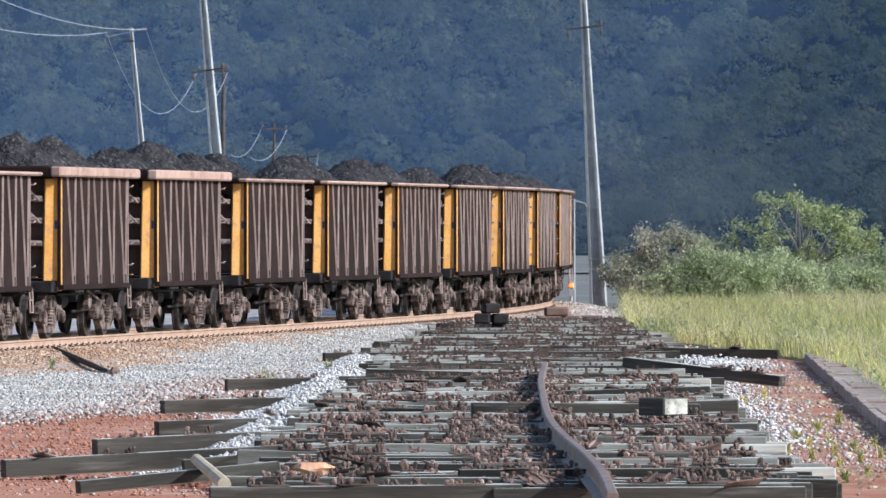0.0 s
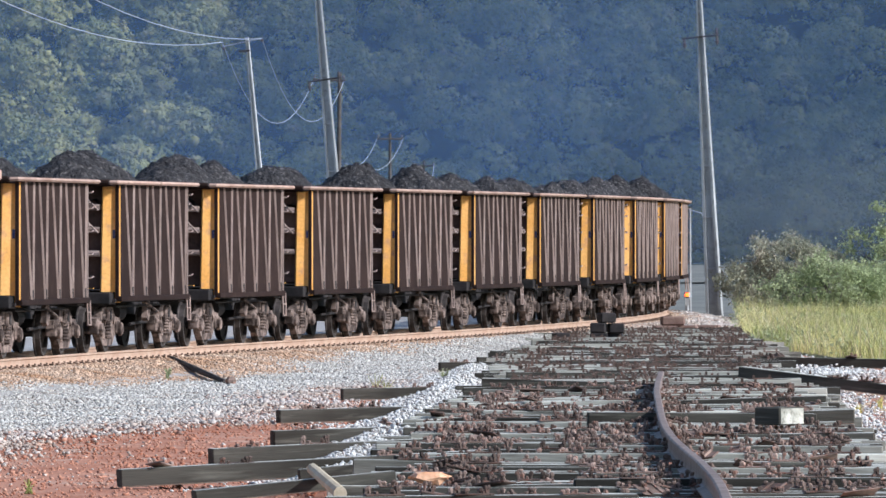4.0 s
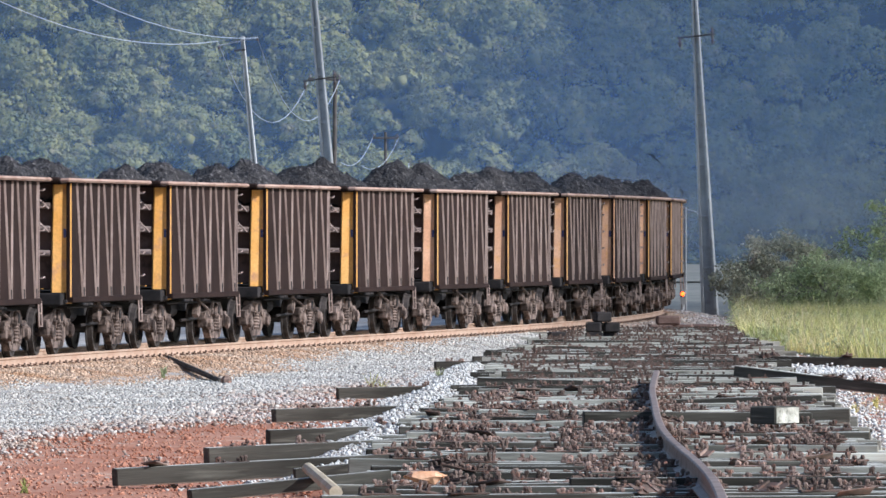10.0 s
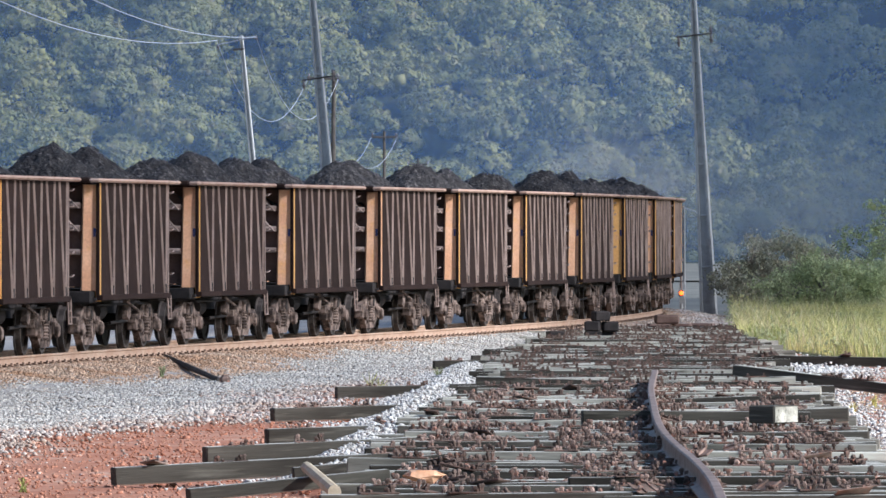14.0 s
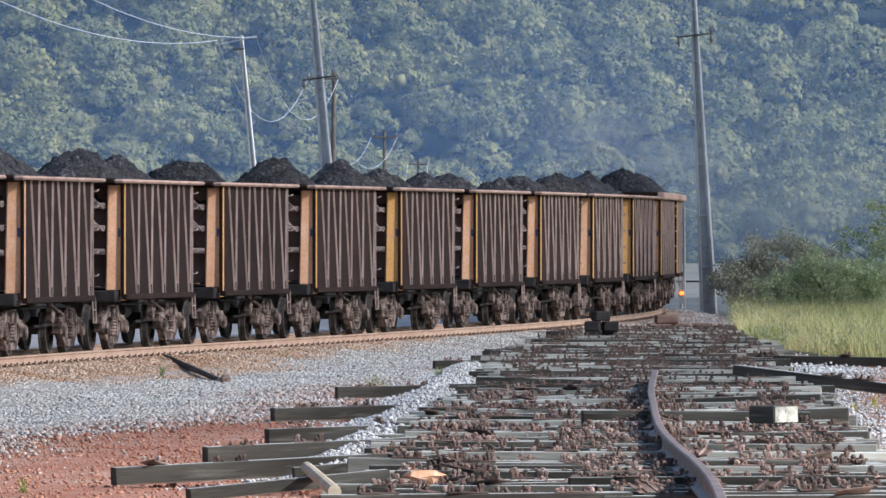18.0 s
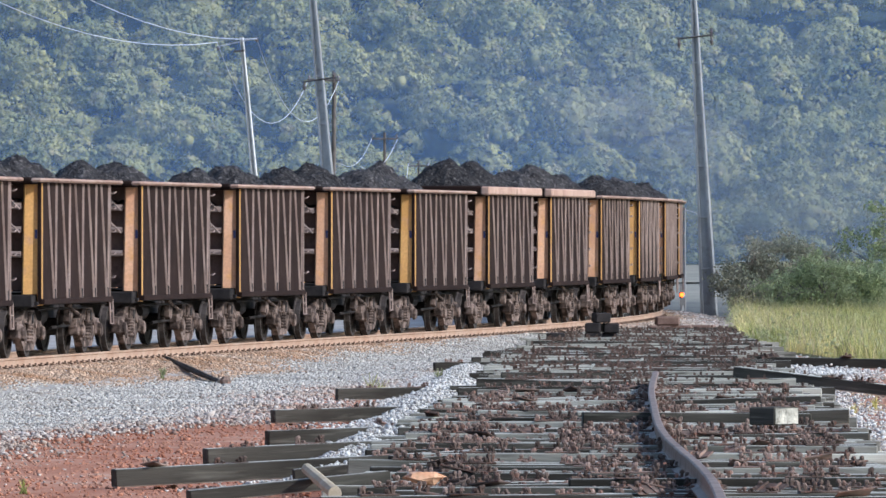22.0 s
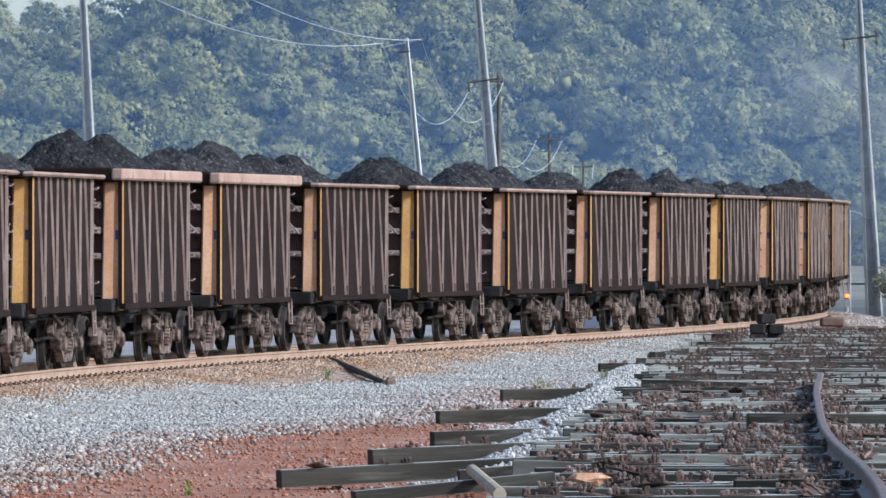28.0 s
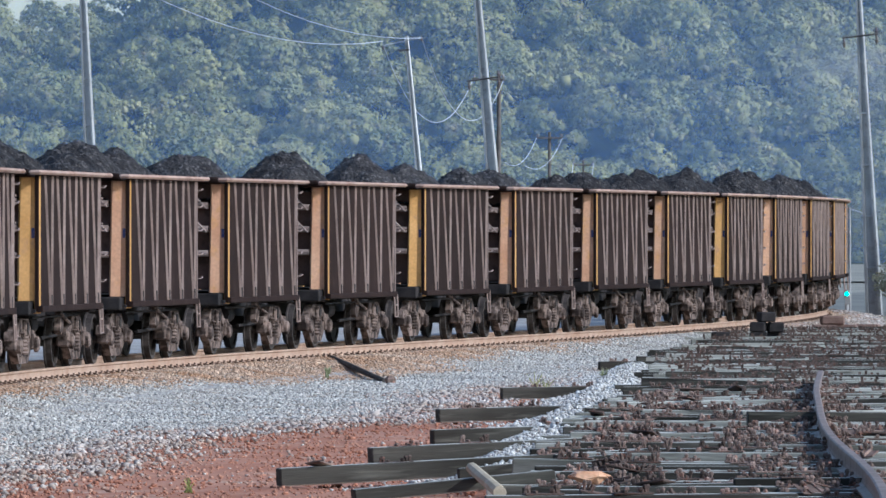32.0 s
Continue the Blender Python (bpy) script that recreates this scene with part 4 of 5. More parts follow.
d = 77.0
count = 0
far_grey, far_wood, far_iron = Geo(), Geo(), Geo()
while d < 217:
    for col in (0, 1):
        x = left_edge(d) + (1.25 if col == 0 else 3.40) + pick.gauss(0, 0.28) + (0.25 if d > 180 else 0.0)
        z = max(0.0, 0.10 + 0.035 * math.sin(d * 0.9 + col) + pick.gauss(0, 0.04)) * (1.0 if d < 150 else 0.6) + 0.01 * col
        yaw, tilt = pick.gauss(0, 2.5), pick.gauss(0, 0.8)
        spots = (-0.98, -0.62, 0.62, 0.98) if pick.random() < 0.18 else ((-0.8, 0.8) if pick.random() < 0.7 else (-0.75, 0.1, 0.7))
        if count < 300:
            if count < 200 and len(spots) == 2 and pick.random() < 0.4:
                spots += (pick.uniform(-0.4, 0.4),)
            lay(GREY if pick.random() < (0.0 if d < 83 else 0.6) else SLEEPER, x, d + pick.uniform(-0.05, 0.05), z, yaw, 0, tilt, spots)
            count += 1
        else:
            m = pose(x, d, z, 0, tilt, yaw)
            (far_grey if pick.random() < 0.55 else far_wood).box(-1.4, 1.4, -0.12, 0.12, 0, 0.18, 0, m)
            for s in spots:
                far_iron.box(s - 0.16, s + 0.16, -0.08, 0.08, 0.18, 0.20, 0, m)
                for q in (-0.12, 0.10):
                    far_iron.box(s + q - 0.02, s + q + 0.02, -0.04, 0.0, 0.2, 0.225 + pick.uniform(0, 0.05), 0, m @ pose(pick.uniform(-0.03, 0.03), pick.uniform(-0.04, 0.04), 0))
    d += pick.uniform(0.26, 0.42) * (1.0 if d < 124 else 1.35)
for heap, mat, tone in ((far_grey, M["wood_grey"], "grey"), (far_wood, M["wood"], "dark")):
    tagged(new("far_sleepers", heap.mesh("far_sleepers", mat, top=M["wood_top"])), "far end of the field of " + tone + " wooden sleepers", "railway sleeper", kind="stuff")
tagged(new("far_fastenings", far_iron.mesh("far_fastenings", M["iron"])), "rusty fastenings on the far sleepers", "fastening", kind="stuff")

# long timbers that stick out of the heap on the side of the track and of the drain
for x, y, yaw, tilt in ((-3.40, 89.3, 14, -2.6), (-2.69, 98.0, 16, -2.2), (-2.17, 107, 14, -1.6), (-2.35, 119.8, 16, -1.2), (-1.67, 136.6, 10, -0.8), (-0.15, 164.8, 8, -0.5), (0.6, 172, 6, -0.4)):
    c = math.cos(radians(yaw)) * 1.95
    lay(LONG, x + c, y + math.sin(radians(yaw)) * 1.95, 0.01 + 1.95 * math.sin(radians(-tilt)), yaw, 0, tilt, (-1.5, -0.6, 0.9), "long dark-sided wooden turnout sleeper")
lay(SLEEPER, 5.95, 137.8, 0.20, -28, 0, 5.8, (0.3, 0.9), "dark wooden sleeper lying slantwise off the heap")
lay(LONG, 6.8, 168.0, 0.06, -12, 0, 0.9, (-0.5, 0.9), "long dark wooden sleeper at the grass edge")
o = put("timber_block", Geo().box(-0.18, 0.18, -0.25, 0.25, 0, 0.21, 0.015), M["wood"], m=pose(3.86, 100.2, 0.42, 0, 0, -36))
tagged(o, "short dark timber block with a pale sawn end", "timber block")
# Pale sheet puts the sun on this side of the block into its colour.
put("sawn_end", Geo().box(0.181, 0.186, -0.235, 0.235, 0.015, 0.195), M["wood_grey"], o, "pale sawn end")
for x, y, z, yaw in ((3.52, 200, 0.14, 5), (3.90, 200.3, 0.14, -4), (3.52, 200, 0.37, -6), (3.92, 200.2, 0.36, 4), (3.70, 200.1, 0.60, 10), (2.62, 198, 0.16, 8)):
    tagged(put("timber_block", Geo().box(-0.18, 0.18, -0.28, 0.28, 0, 0.23, 0.03), M["dark"], m=pose(x, y, z, 0, 0, yaw)), "short dark block stacked beside the track", "block")
for x, y, z, yaw in ((5.55, 219.5, 0.10, 4), (6.10, 220.2, 0.10, -5), (5.75, 219.8, 0.33, 3), (6.75, 223, 0.08, -15)):
    tagged(put("timber_block", Geo().box(-0.30, 0.30, -0.3, 0.3, 0, 0.23, 0.04), M["block"], m=pose(x, y, z, 0, 0, yaw)), "reddish-brown timber block piled beside the track", "block")

tagged(put("wooden_pole", Geo().tube([(-5.27, 165.0, 0.27), (-4.7, 159.5, 0.17), (-3.9, 151.5, 0.05)], [0.05, 0.06, 0.045], 7), M["old_wood"]), "dark wooden pole lying down the ballast bank", "pole")
tagged(put("stump", Geo().lathe([(0, 0.09), (0.10, 0.10), (0.16, 0.05)], 7, pose(-3.78, 150.8, 0.0, 0, -90, 0)), M["iron"]), "dark lump of rusty iron on the gravel", "scrap iron")
# litter on the near timbers
tagged(put("cut_log", Geo().tube([(-1.27, 81.3, 0.42), (-0.96, 77.6, 0.30)], [0.055, 0.062], 9), M["wood_pale"]), "pale peeled log end lying on the sleepers", "log")
bag = Geo()
r = random.Random(3)
bag.lathe([(0, 0.02), (0.06, 0.11), (0.16, 0.13), (0.27, 0.10), (0.36, 0.03)], 10, pose(-0.34, 80.0, 0.40))
bag.v = [(x + r.uniform(-0.03, 0.03), y + r.uniform(-0.03, 0.03), 0.34 + (z - 0.34) * 0.55 + r.uniform(-0.02, 0.02)) for x, y, z in bag.v]
tagged(put("plastic_bag", bag, M["orange"]), "crumpled orange plastic bag on a sleeper", "bag")
for x, y, l, yaw in ((-0.7, 86.8, 1.6, 8), (-1.42, 80.3, 1.95, 17)):
    tagged(put("timber_offcut", Geo().box(-l / 2, l / 2, -0.08, 0.08, 0, 0.12, 0.01).mesh("timber_offcut", M["wood"], top=M["wood_top"]), None, m=pose(x, y, 0.22, 0, -5, yaw)), "thin grey timber offcut on the sleepers", "timber")

# the bent rail on top of the heap
pts = [(2.19, 67), (2.30, 73), (2.34, 79), (2.33, 84), (2.34, 90), (2.42, 96.5), (2.64, 107.5), (2.86, 117.5), (3.28, 132)]
st = []
for i in range(61):
    y = 67 + (132 - 67) * i / 60
    x = smooth_table([(b, a) for a, b in pts], y)
    x2 = smooth_table([(b, a) for a, b in pts], y + 0.1)
    st.append((x, y, 0.33, math.atan2(x2 - x, 0.1)))
tagged(put("bent_rail", swept([(p * 1.3, q * 1.25) for p, q in RAIL_SECTION], st), M["old_rail"]), "long bent rusty rail lying on the sleepers", "rail")


# ---- drain and grass ----
def kerb(y):
    return 7.06 + (y - 109.7) * 0.0379


drain = empty("concrete_drain", "cracked stained concrete drain edge beside the yard", "drain")
y = 70.0
while y < 166:
    n = pick.uniform(1.6, 2.2)
    put("kerb_slab", Geo().box(-0.06, 0.06, 0, n - 0.03, -0.2, 0.16 + pick.uniform(-0.02, 0.02), 0.01), M["kerb"], drain, m=pose(kerb(y), y, 0, 0, pick.uniform(-2, 2), -2.2))
    put("cover_slab", Geo().box(0.08, 0.62, 0, n - 0.03, 0.02, 0.12, 0.012), M["kerb"], drain, m=pose(kerb(y), y, pick.uniform(-0.02, 0.03), 0, 0, -2.2))
    y += n


def grass_edge(y):
    return np.interp(y, [60, 150, 166, 176, 200, 215, 262, 330], [kerb(60) + 0.55, kerb(150) + 0.55, 9.2, 8.5, 7.1, 7.4, 9.0, 11.0])


my = np.concatenate([np.arange(60, 332, 4.0), [360, 420, 500, 600, 760, 900]])
mg = Geo()
for y in my:
    e = float(grass_edge(min(y, 330))) + 0.034 * max(0.0, y - 330)
    mg.v += [(e, y, -0.03), (e + 0.5, y, 0.10), (e + 3, y, 0.14), (60, y, 0.1), (400, y, 0.02)]
mg.f = [(i * 5 + j, i * 5 + j + 1, i * 5 + j + 6, i * 5 + j + 5) for i in range(len(my) - 1) for j in range(4)]
tagged(put("grass_bank", mg, M["meadow"]), "grassy bank beside the yard", "ground", kind="structure")
tagged(new("far_meadow", sheet("far_meadow", np.linspace(-500, 20, 14), np.linspace(480, 905, 12), lambda X, Y: 0.03 + 0 * X, M["plain"])), "flat dusty grey plain before the hill", "ground", kind="structure")


def blades(name, n, xs, ys, hmin, hmax, mat, label, inside):
    x, y = rng.uniform(*xs, n), rng.uniform(*ys, n)
    keep = inside(x, y)
    x, y = x[keep], y[keep]
    n = len(x)
    h = rng.uniform(hmin, hmax, n) * (0.68 + 0.2 * np.sin(x * 1.3) * np.sin(y * 0.4 + x) + 0.22 * np.sin(x * 3.1 + y * 0.9) * np.sin(y * 1.7))
    a, lean = rng.uniform(0, 6.283, n), rng.uniform(0.1, 1.1, n)
    base = np.stack([x, y, np.full(n, 0.05)], 1)
    d = np.stack([np.cos(a), np.sin(a), 0 * a], 1)
    w = np.stack([-np.sin(a), np.cos(a), 0 * a], 1) * 0.0046
    mid = base + d * (h * lean * 0.35)[:, None] + np.stack([0 * h, 0 * h, h * 0.6], 1)
    tip = base + d * (h * lean)[:, None] + np.stack([0 * h, 0 * h, h], 1)
    v = np.stack([base - w, base + w, mid + w * 0.8, mid - w * 0.8, tip], 1)
    f = np.array([(0, 1, 2), (0, 2, 3), (3, 2, 4)])[None] + 5 * np.arange(n)[:, None, None]
    return tagged(new(name, big_mesh(name, v.reshape(-1, 3), f.reshape(-1, 3), mat)), label, "grass", kind="stuff")


on_bank = lambda x, y: (x > grass_edge(y)) & (x < 0.066 * y + 2.5)
blades("tall_grass", 480000, (6.5, 24), (105, 300), 0.25, 0.9, M["grass"], "tall yellow-green grass, uncut", on_bank)
blades("dry_grass", 80000, (6.5, 24), (105, 300), 0.45, 1.15, M["dry_stalk"], "dry straw-coloured grass stalks among the green", lambda x, y: on_bank(x, y) & (np.sin(x * 0.9 + 1) + np.sin(y * 0.21 + x * 0.5) > -0.4))


# low leafy weeds in tufts between the blades
n = 2600
wx, wy = rng.uniform(6.5, 24, n), rng.uniform(105, 300, n)
ok = on_bank(wx, wy) & (rng.uniform(0, 1, n) < np.clip(0.25 + 0.6 * np.sin(wx * 0.8 + wy * 0.11) + 1.2 * np.exp(-(wx - grass_edge(wy)) / 0.5), 0, 1))
wc = np.stack([wx, wy, rng.uniform(0.10, 0.5, n)], 1)[ok]
wp = np.repeat(wc, 45, 0) + rng.normal(0, 1, (len(wc) * 45, 3)) * (0.22, 0.3, 0.13)
wp[:, 2] = np.maximum(wp[:, 2], 0.06)
wv, wf = leaves(wp, 0.035, 2.2)
tagged(new("leafy_weeds", big_mesh("leafy_weeds", wv, wf, M["leaf"])), "low leafy green weeds between the grass blades", "weeds", kind="stuff")


def weed(x, y, z, n, h, mat, label, seed):
    r = random.Random(seed)
    g = Geo()
    for _ in range(n):
        a, l = r.uniform(0, 6.28), r.uniform(0.1, 0.45) * h
        t = h * r.uniform(0.5, 1.0)
        g.tube([(r.uniform(-0.04, 0.04), r.uniform(-0.04, 0.04), 0), (math.cos(a) * l * 0.4, math.sin(a) * l * 0.4, t * 0.6), (math.cos(a) * l, math.sin(a) * l, t)], [0.009, 0.007, 0.003], 3)
    tagged(put("weed", g, mat, m=pose(x, y, z)), label, "weed", kind="stuff")


weed(-1.15, 139, 0.0, 9, 0.42, M["grass"], "dry leafless weed stems beside a sleeper", 1)
weed(-1.0, 140, 0.0, 7, 0.36, M["grass"], "dry leafless weed stems beside a sleeper", 2)
weed(-5.0, 154, 0.06, 26, 0.22, M["leaf"], "small green weed in the ballast", 3)
weed(-0.05, 148, 0.1, 26, 0.25, M["leaf"], "small green weed among white stones", 4)
weed(-4.25, 87.5, 0.0, 12, 0.16, M["grass"], "small green weed on the red soil", 5)
for k in range(16):
    weed(5.25 + 0.83 * k % 1.3, 88 + 1.05 * k, 0.0, 22, 0.15, M["grass"], "tuft of yellow-green grass on the soil by the drain", 40 + k)
for k in range(9):
    weed(5.0 + 0.57 * k % 1.9, 98 + 5.3 * k, 0.0, 26, 0.2, M["grass"], "tuft of yellow-green weeds beside the sleepers", 10 + k)


# ---- shrubs and trees ----
def shrub(name, x, y, rx, ry, zlo, zhi, n_clump, n_leaf, size, mat, label, category, seed, clump=0.28, trunk=0.05):
    r = np.random.default_rng(seed)
    t = empty(name, label, category, m=pose(x, y, 0))
    c = r.normal(size=(n_clump, 3))
    c /= np.linalg.norm(c, axis=1)[:, None]
    c *= (r.uniform(0.35, 1.0, n_clump) ** 0.5)[:, None] * (1 + 0.22 * np.sin(5 * c[:, :1] + 3 * c[:, 2:]))
    mid = (zlo + zhi) / 2
    c = c * (rx, ry, (zhi - zlo) / 2) + (0, 0, mid)
    g = Geo()
    for k in range(0, n_clump, max(1, n_clump // 22)):
        e = c[k]
        foot = (e[0] * 0.12 + r.normal(0, 0.05), e[1] * 0.12, 0)
        bend = (e[0] * 0.4 + r.normal(0, 0.12), e[1] * 0.4, zlo * 0.5 + e[2] * 0.45)
        g.tube([foot, bend, tuple(e)], [trunk, trunk * 0.65, trunk * 0.2], 5)
    put("trunk", g, M["bark"], t, "grey branching stems")
    p = np.repeat(c, n_leaf, 0) + r.normal(0, clump, (n_clump * n_leaf, 3)) * (1, 1, 0.75)
    p[:, 2] = np.maximum(p[:, 2], 0.05)
    v, f = leaves(p, size)
    put("crown", big_mesh("crown", v, f, mat), mat, t)
    return t


shrub("bush", 10.7, 268, 2.1, 1.5, 0.2, 2.6, 230, 62, 0.055, M["leaf_dull"], "dull grey-green bush at the edge of the tall grass", "bush", 1, 0.15)
shrub("bush", 11.6, 256, 2.0, 1.4, 0.1, 1.95, 190, 62, 0.052, M["leaf"], "dense green bush in the tall grass", "bush", 2, 0.14)
shrub("bush", 13.6, 259, 1.6, 1.3, 0.1, 1.75, 140, 62, 0.052, M["leaf"], "dense green bush in the tall grass", "bush", 6, 0.14)
shrub("bush", 15.6, 262, 2.2, 1.4, 0.1, 1.5, 150, 62, 0.052, M["leaf"], "dense green bush in the tall grass", "bush", 3, 0.14)
shrub("small_tree", 14.7, 268, 2.9, 1.8, 1.0, 3.5, 105, 60, 0.060, M["leaf_bright"], "small airy tree with bright green leaves", "tree", 4, 0.15, 0.055)
shrub("bush", 19.0, 280, 2.4, 1.8, 0.1, 2.2, 120, 60, 0.07, M["leaf"], "green bush behind the tall grass", "bush", 5, 0.18)


# ---- forest on the hill ----
def forest():
    pts = []
    for y in np.arange(872, 1052, 5.0):
        for x in np.arange(-0.0740 * y - 6, 0.068 * y + 6, 4.4):
            px, py = x + rng.uniform(-1.9, 1.9), y + rng.uniform(-2.1, 2.1)
            up = py - (880 - 0.25 * px + 12 * math.sin(px * 0.021))
            if -4 < up < 132 and not (px < -46 and up > 112 and rng.uniform(0, 1) < 0.5):
                pts.append((px, py))
    pts = np.array(pts)
    swell = np.array([noise.noise((x * 0.07, y * 0.06, 3.0)) + 0.6 * noise.noise((x * 0.16, y * 0.15, 7.0)) for x, y in pts])
    return crowns(pts, 1.5 + 2.7 * rng.uniform(0, 1, len(pts)) ** 1.4, hill(pts[:, 0], pts[:, 1]) + 2.2 * swell, 0.20, lift=2.2)


def crowns(pts, r, z, leaf, k=52, m=17, lift=0.5):
    """Crowns of many billows, each a rounded core under a coat of leaves that face roughly outwards."""
    n = len(pts)
    tall = r * rng.uniform(0.75, 1.25, n)
    c = rng.normal(size=(n, k, 3))
    c[:, :, 2] = abs(c[:, :, 2]) * 1.2 - 0.35
    c /= np.linalg.norm(c, axis=2)[:, :, None]
    c *= rng.uniform(0.72, 1.0, (n, k, 1))
    heart = np.stack([pts[:, 0], pts[:, 1], z + 0.3 + tall * 0.7 + lift * rng.uniform(0, 1, n) ** 2], 1)
    size = np.stack([r, r, tall], 1)
    c = (c * size[:, None] + heart[:, None]).reshape(-1, 3)
    rad = np.repeat(r, k) * rng.uniform(0.12, 0.27, n * k)
    lump = np.einsum("nij,kj->nki", turns(len(c)), OCTA_V) * rng.uniform(0.6, 1.0, (len(c), 6, 1)) * 0.62 * rad[:, None, None] + c[:, None]
    body = np.einsum("nij,kj->nki", turns(n), OCTA_V) * (0.26 * size)[:, None] + heart[:, None]
    lump = np.concatenate([lump, body])
    v1, f1 = lump.reshape(-1, 3), (OCTA_F[None] + 6 * np.arange(len(lump))[:, None, None]).reshape(-1, 3)
    out = rng.normal(size=(len(c) * m, 3))
    out[:, 2] = abs(out[:, 2]) - 0.45
    out /= np.linalg.norm(out, axis=1)[:, None]
    p = np.repeat(c, m, 0) + out * (np.repeat(rad, m) * rng.uniform(0.72, 1.15, len(out)))[:, None]
    own = p - np.repeat(np.repeat(heart, k, 0), m, 0)
    own /= np.linalg.norm(own, axis=1)[:, None]
    v2, f2 = leaves(p, leaf, 1.4, out * 0.35 + own * 0.95, 0.16)
    return v1, f1, v2, f2


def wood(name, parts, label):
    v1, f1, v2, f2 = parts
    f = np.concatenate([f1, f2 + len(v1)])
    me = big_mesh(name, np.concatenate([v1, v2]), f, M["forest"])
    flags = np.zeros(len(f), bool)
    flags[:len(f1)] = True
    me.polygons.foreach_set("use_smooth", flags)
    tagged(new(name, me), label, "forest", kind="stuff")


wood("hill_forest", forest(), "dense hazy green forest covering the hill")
tx = rng.uniform(-28, 84, 60)
tp = np.stack([tx, 853 + rng.uniform(0, 16, 60)], 1)
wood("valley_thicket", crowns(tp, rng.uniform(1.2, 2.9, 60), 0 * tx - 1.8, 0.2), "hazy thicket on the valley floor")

# ---- haze and smoke: coloured see-through shells standing in for air behind the train ----
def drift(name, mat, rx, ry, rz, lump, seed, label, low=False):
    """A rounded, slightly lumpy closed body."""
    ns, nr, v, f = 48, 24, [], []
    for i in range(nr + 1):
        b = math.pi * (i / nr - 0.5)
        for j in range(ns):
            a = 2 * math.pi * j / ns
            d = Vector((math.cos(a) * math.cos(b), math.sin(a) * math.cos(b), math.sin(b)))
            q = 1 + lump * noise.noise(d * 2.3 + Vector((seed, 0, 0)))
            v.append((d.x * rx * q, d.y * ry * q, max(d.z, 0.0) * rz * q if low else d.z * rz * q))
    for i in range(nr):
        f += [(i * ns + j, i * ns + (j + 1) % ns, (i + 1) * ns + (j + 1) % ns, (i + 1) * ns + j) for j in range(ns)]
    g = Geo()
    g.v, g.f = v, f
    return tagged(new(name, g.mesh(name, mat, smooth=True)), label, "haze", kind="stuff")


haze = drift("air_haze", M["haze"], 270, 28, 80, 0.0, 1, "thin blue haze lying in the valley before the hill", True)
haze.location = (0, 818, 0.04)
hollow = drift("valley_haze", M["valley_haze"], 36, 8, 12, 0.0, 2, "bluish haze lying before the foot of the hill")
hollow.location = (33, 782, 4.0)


# ---- loose stones ----
def strip(n, s0, s1, a0, a1, fall):
    """Random places on the bank between two distances from the line; fall gives the surface height."""
    s, a = rng.uniform(s0, s1, n), rng.uniform(a0, a1, n)
    h = np.interp(s, LS, LH)
    return np.stack([np.interp(s, LS, LX) + a * np.cos(h), np.interp(s, LS, LY) - a * np.sin(h), np.maximum(np.interp(a, [q[0] for q in BANK], [q[1] for q in BANK]), 0.006) + 0.014], 1), a


def zone(s):
    """How far from the line the stained, the white and the dusty stone reach at s."""
    stained = np.interp(s, [-60, -25, -8, 8, 20, 34], [1.4, 1.7, 3.3, 3.7, 2.6, 1.4])
    white = np.interp(s, [-70, -52, -43, -38, -30, 0, 22, 40, 60, 110], [3.0, 3.7, 5.0, 6.0, 7.0, 7.2, 5.8, 3.6, 2.9, 2.6])
    return stained, white


def banded(n, s0, s1, a0, a1, inner, outer, blur):
    c, a = strip(n, s0, s1, a0, a1, None)
    s = -30 + (c[:, 1] - 126.0) * 1.01
    e = rng.normal(0, blur, len(a)) + 0.35 * np.sin(c[:, 1] * 0.21) + 0.2 * np.sin(c[:, 1] * 0.6 + c[:, 0])
    st, wh = zone(s)
    edges = {"line": 0 * a, "stained": st, "white": wh, "dusty": wh + 1.5}
    return c[(a > edges[inner] + e * (inner != "line")) & (a < edges[outer] + e)]


gb = Geo()
bs = np.arange(-74, 112, 2.0)
for s in bs:
    wh = float(zone(s)[1]) + 0.3 * math.sin(s * 0.5)
    for k in range(7):
        aa = 1.6 + (wh - 1.6) * k / 6
        z = float(np.interp(aa, [q[0] for q in BANK], [q[1] for q in BANK]))
        gb.v.append((*line(s, aa)[:2], max(z, 0.004) + (0.006 if k < 6 else -0.04)))
gb.f = [(i * 7 + j, i * 7 + j + 1, i * 7 + j + 8, i * 7 + j + 7) for i in range(len(bs) - 1) for j in range(6)]
tagged(put("gravel_bed", gb, M["gravel_bed"]), "packed grey gravel between track and yard", "gravel", kind="structure")
stones("stained_ballast", banded(105000, -30, 118, 0.95, 4.4, "line", "stained", 0.25), 0.023, M["stone_tan"], "rust-stained crushed stone ballast")
stones("white_ballast", banded(190000, -68, 66, 1.2, 8.4, "stained", "white", 0.35), 0.0225, M["stone_white"], "loose white crushed stone")
stones("white_ballast", banded(16000, 62, 116, 1.2, 4.0, "stained", "white", 0.25), 0.034, M["stone_mix"], "dusty crushed stone beside the far track")
stones("dusty_gravel", banded(60000, -72, 40, 2.6, 9.6, "white", "dusty", 0.5), 0.03, M["stone_mix"], "dusty gravel spread on red soil")
n = 32000
y = rng.uniform(87, 160, n)
u = rng.normal(0, 0.5, n)
x = left_edge(y) - 0.72 + u
stones("white_stone_heap", np.stack([x, y, 0.02 + 0.25 * np.exp(-(u / 0.55) ** 2) * rng.uniform(0.2, 1, n)], 1), 0.025, M["stone_clean"], "heap of clean white crushed stone among the sleepers")
n = 5000
y = rng.uniform(100, 182, n)
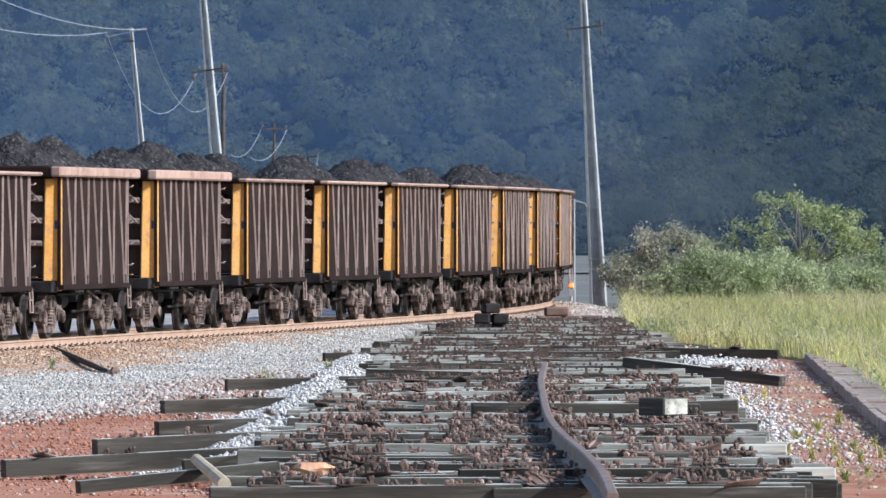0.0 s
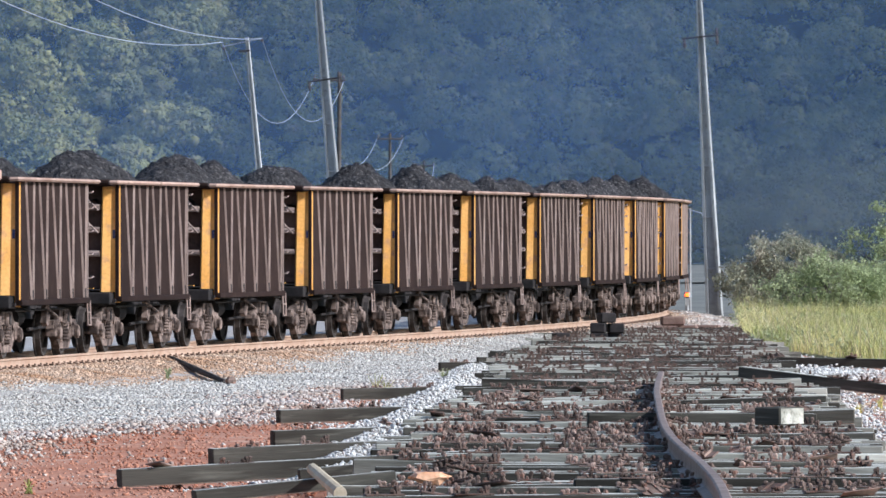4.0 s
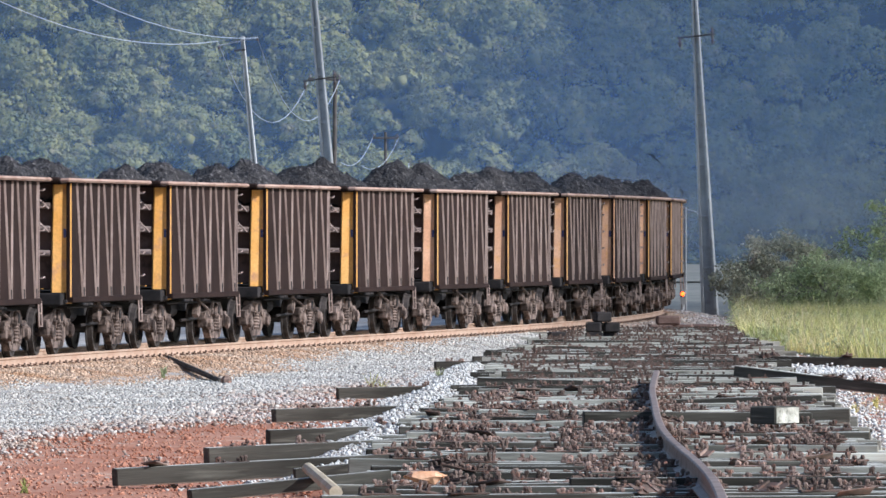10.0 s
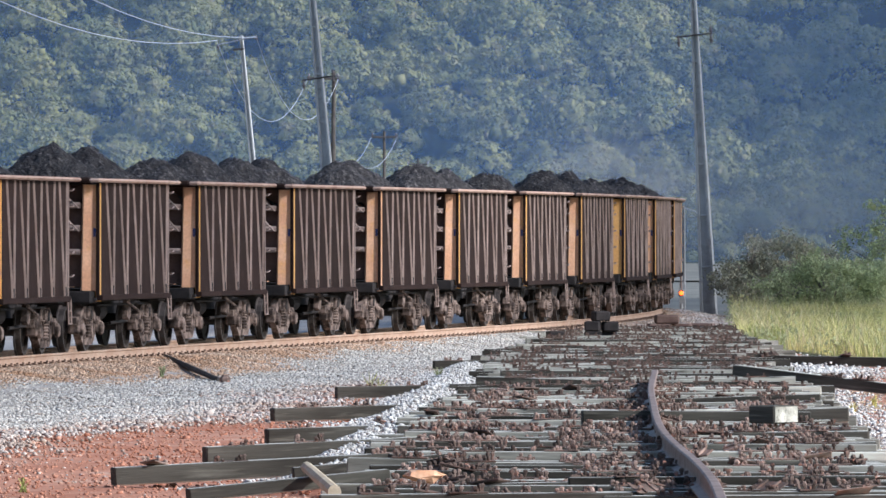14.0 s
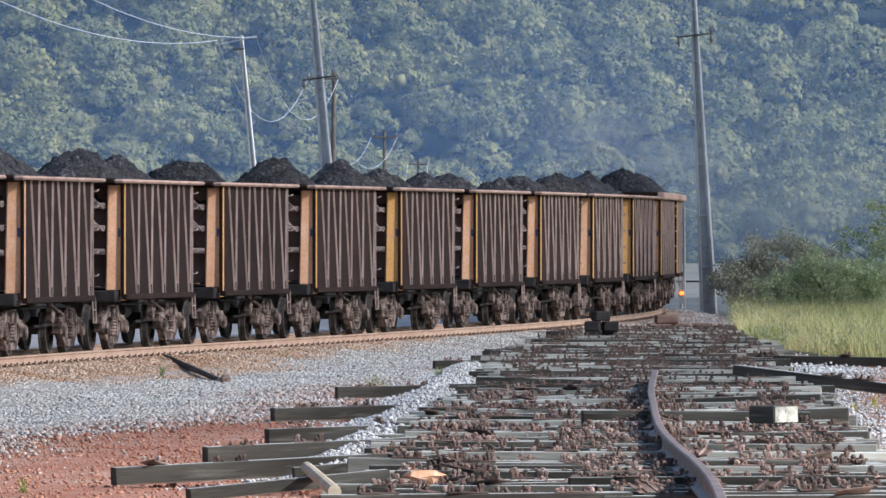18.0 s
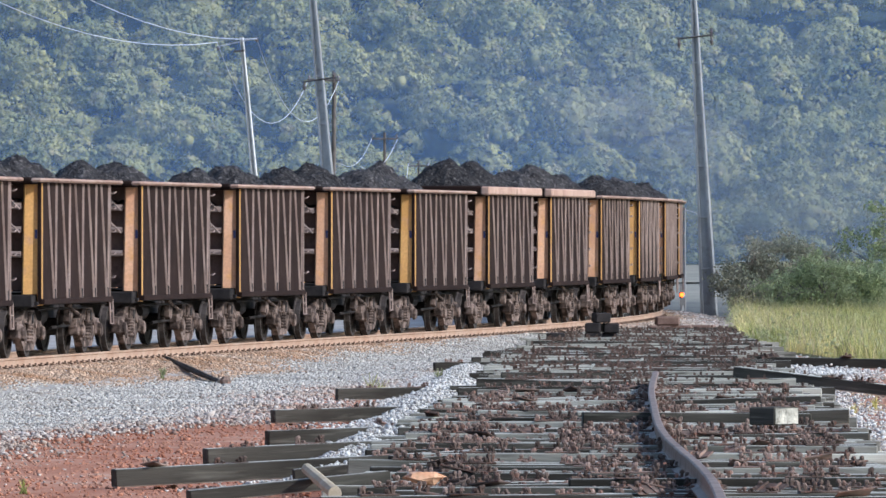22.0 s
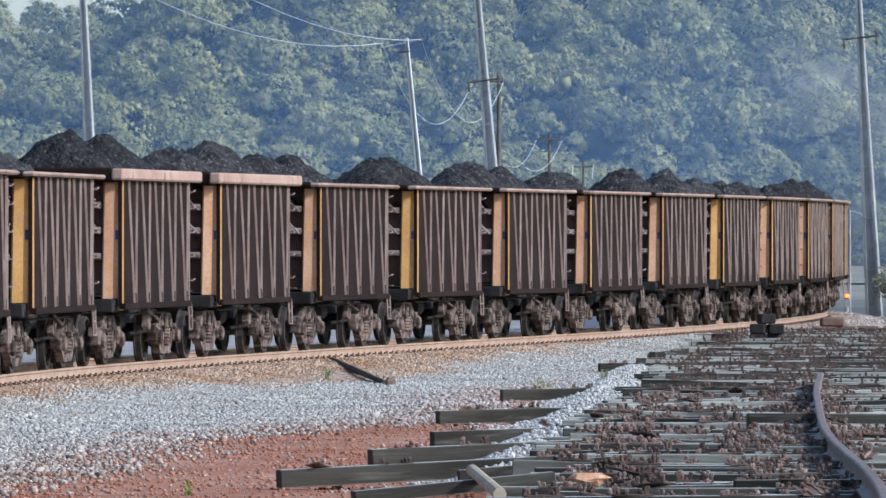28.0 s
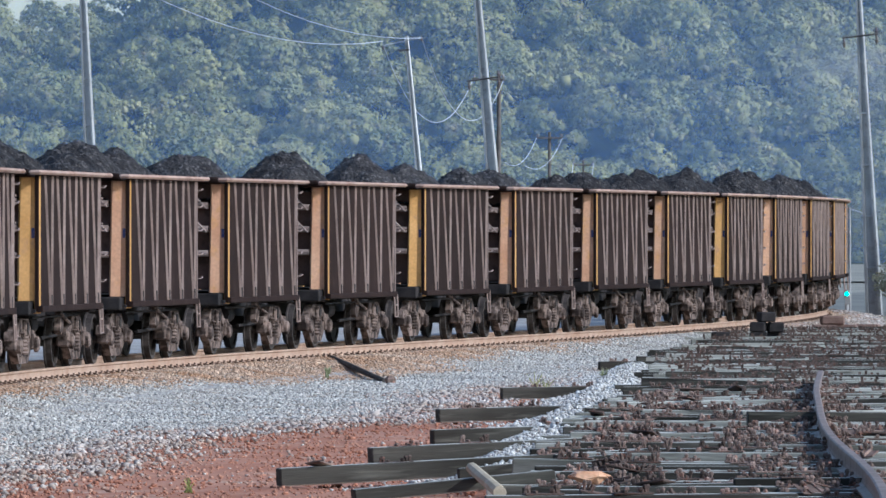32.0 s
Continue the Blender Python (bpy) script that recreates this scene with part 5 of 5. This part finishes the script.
stones("white_stone_heap", np.stack([left_edge(y) + 5.2 + rng.normal(0, 0.35, n), y, rng.uniform(0, 0.12, n)], 1), 0.03, M["stone_clean"], "spread of white crushed stone beside the sleepers")
n = 2600
stones("white_stone_heap", np.stack([7.15 + rng.normal(0, 0.42, n), 160 + rng.normal(0, 2.5, n), rng.uniform(0, 0.12, n)], 1), 0.03, M["stone_clean"], "low heap of pale crushed stone at the grass edge")
n = 9000
y = rng.uniform(84, 140, n)
stones("soil_clods", np.stack([rng.uniform(-7.5, -0.5, n), y, np.full(n, 0.0)], 1), 0.022, M["soil"], "small clods of red soil")
ry = 92 + 74 * rng.uniform(0, 1, 9000) ** 1.1
rx = rng.uniform(4.3, 8.6, 9000)
ok = (rx < kerb(ry) - 0.1) & (np.sin(ry * 0.55 + rx) + np.sin(rx * 2.3) > -0.9)
stones("drain_side_rubble", np.stack([rx[ok], ry[ok], 0 * rx[ok]], 1), 0.021, M["stone_mix"], "dusty rubble on the soil beside the drain")
ry = rng.uniform(84, 150, 5200)
rx = rng.uniform(4.4, 8.4, 5200)
ok = (rx < kerb(ry) - 0.05) & (np.sin(ry * 0.42 + 1.5 * rx) > -0.1)
lv, lf = leaves(np.stack([rx[ok], ry[ok], 0.015 + 0 * rx[ok]], 1), 0.035, 1.6, np.tile((0.0, 0.0, 1.0), (ok.sum(), 1)))
tagged(new("leaf_litter", big_mesh("leaf_litter", lv, lf, M["dry_stalk"])), "dry straw and leaf litter on the soil by the drain", "litter", kind="stuff")
n = 4000
stones("yard_pebbles", np.stack([rng.uniform(-9, 9, n), rng.uniform(84, 175, n), np.full(n, 0.0)], 1), 0.018, M["stone_mix"], "scattered pebbles on red soil")


def puff(rx, rz, clear, seed):
    return drift("smoke_puff", vapour("diesel_smoke", clear, (0.68, 0.67, 0.65), 1.1, 0.10, (rx, rz)), rx, 0.8, rz, 0.12, seed, "pale drifting puff of diesel smoke")


puffs = [(puff(3.6, 2.4, 0.82, 31), 298, [(0, 4.5, 1.2), (8, 4.8, 3.0), (14, 5.2, 5.0), (19, 5.5, 6.2), (24, 6.6, 7.4), (32, 8.6, 8.4)]),
         (puff(2.9, 2.2, 0.84, 32), 296, [(0, 6.0, 1.0), (8, 6.6, 2.6), (14, 7.4, 4.2), (19, 8.2, 5.2), (24, 9.2, 6.2), (32, 11.0, 7.4)])]


# ---- unseen drifting clouds, high over the valley towards the sun, added to shade hill, yard and track ----
def cloud(label, mat, half_x, half_y, seed):
    """One closed lumpy body, flat below and billowing above, with a ragged rim."""
    ns, nr = 72, 14
    v = []
    for side in (1, -1):
        for i in range(nr):
            for j in range(ns):
                a, q = 2 * math.pi * j / ns, math.sin(0.5 * math.pi * (i + 1) / nr)
                rim = 1 + 0.16 * noise.noise((2.1 * math.cos(a), 2.1 * math.sin(a), seed)) + 0.10 * noise.noise((6 * math.cos(a), 6 * math.sin(a), seed))
                x, y = half_x * q * rim * math.cos(a), half_y * q * rim * math.sin(a)
                thick = math.sqrt(max(0.0, 1 - q * q))
                v.append((x, y, thick * ((45 + 22 * noise.noise((x * 0.02, y * 0.02, seed))) if side > 0 else -14)))
    f = []
    for s in (0, nr * ns):
        for i in range(nr - 1):
            for j in range(ns):
                q = (s + i * ns + j, s + i * ns + (j + 1) % ns, s + (i + 1) * ns + (j + 1) % ns, s + (i + 1) * ns + j)
                f.append(q if s else q[::-1])
        ring = tuple(range(s, s + ns))
        f.append(ring[::-1] if s else ring)
    g = Geo()
    g.v, g.f = v, f
    return tagged(new("cloud", g.mesh("cloud", mat, smooth=True)), label, "cloud")


CLOUD_Z = 500.0
TO_SUN = CLOUD_Z / math.tan(SUN_EL)
CLOUD_AT = (TO_SUN * math.sin(SUN_AZ), TO_SUN * math.cos(SUN_AZ))
cloud_hill = cloud("dense white cloud that shades the hill", M["cloud_dense"], 170, 290, 21)
cloud_rail = cloud("small thin cloud drifting over the far track", M["cloud_small"], 38, 70, 23)
cloud_yard = cloud("thin white cloud drifting over the yard", M["cloud_thin"], 210, 230, 22)


# ---- what moves ----
def motions():
    for ob, x, y in ((cloud_hill, 100, 1040), (cloud_yard, -297, 200), (cloud_rail, -70, 282)):
        walk(ob, [(t, pose(x + CLOUD_AT[0] + 5.8 * t, y + CLOUD_AT[1], CLOUD_Z)) for t in (0, 8, 16, 24, 32)])
    for ob, y, way in puffs:
        walk(ob, [(t, pose(x, y, z)) for t, x, z in way])
    walk(spectacle, [(0, pose(0, 0, 0)), (28.2, pose(0, 0, 0)), (28.4, pose(0, 0, 0.24)), (32, pose(0, 0, 0.24))])
    times = [0.5 * k for k in range(65)]
    for i, w in wagons.items():
        walk(w, [(t, wagon_pose(i, t)) for t in times])
    # every wheelset turns by the way that the train has gone; they all share one set of keys for each axle place
    ways = {}
    for w in wagons.values():
        for b in w.children:
            for o in b.children:
                if o.name.startswith("wheelset"):
                    ways.setdefault(round(o.location.y, 3), []).append(o)
    for y, sets in ways.items():
        walk(sets[0], [(k / 15, pose(0, y, 0.42, math.degrees(gone(k / 15) / 0.42) % 360.0)) for k in range(481)])
        keys = sets[0].animation_data
        for o in sets[1:]:
            o.rotation_mode = "QUATERNION"
            o.animation_data_create()
            o.animation_data.action = keys.action
            o.animation_data.action_slot = keys.action_slot


motions()
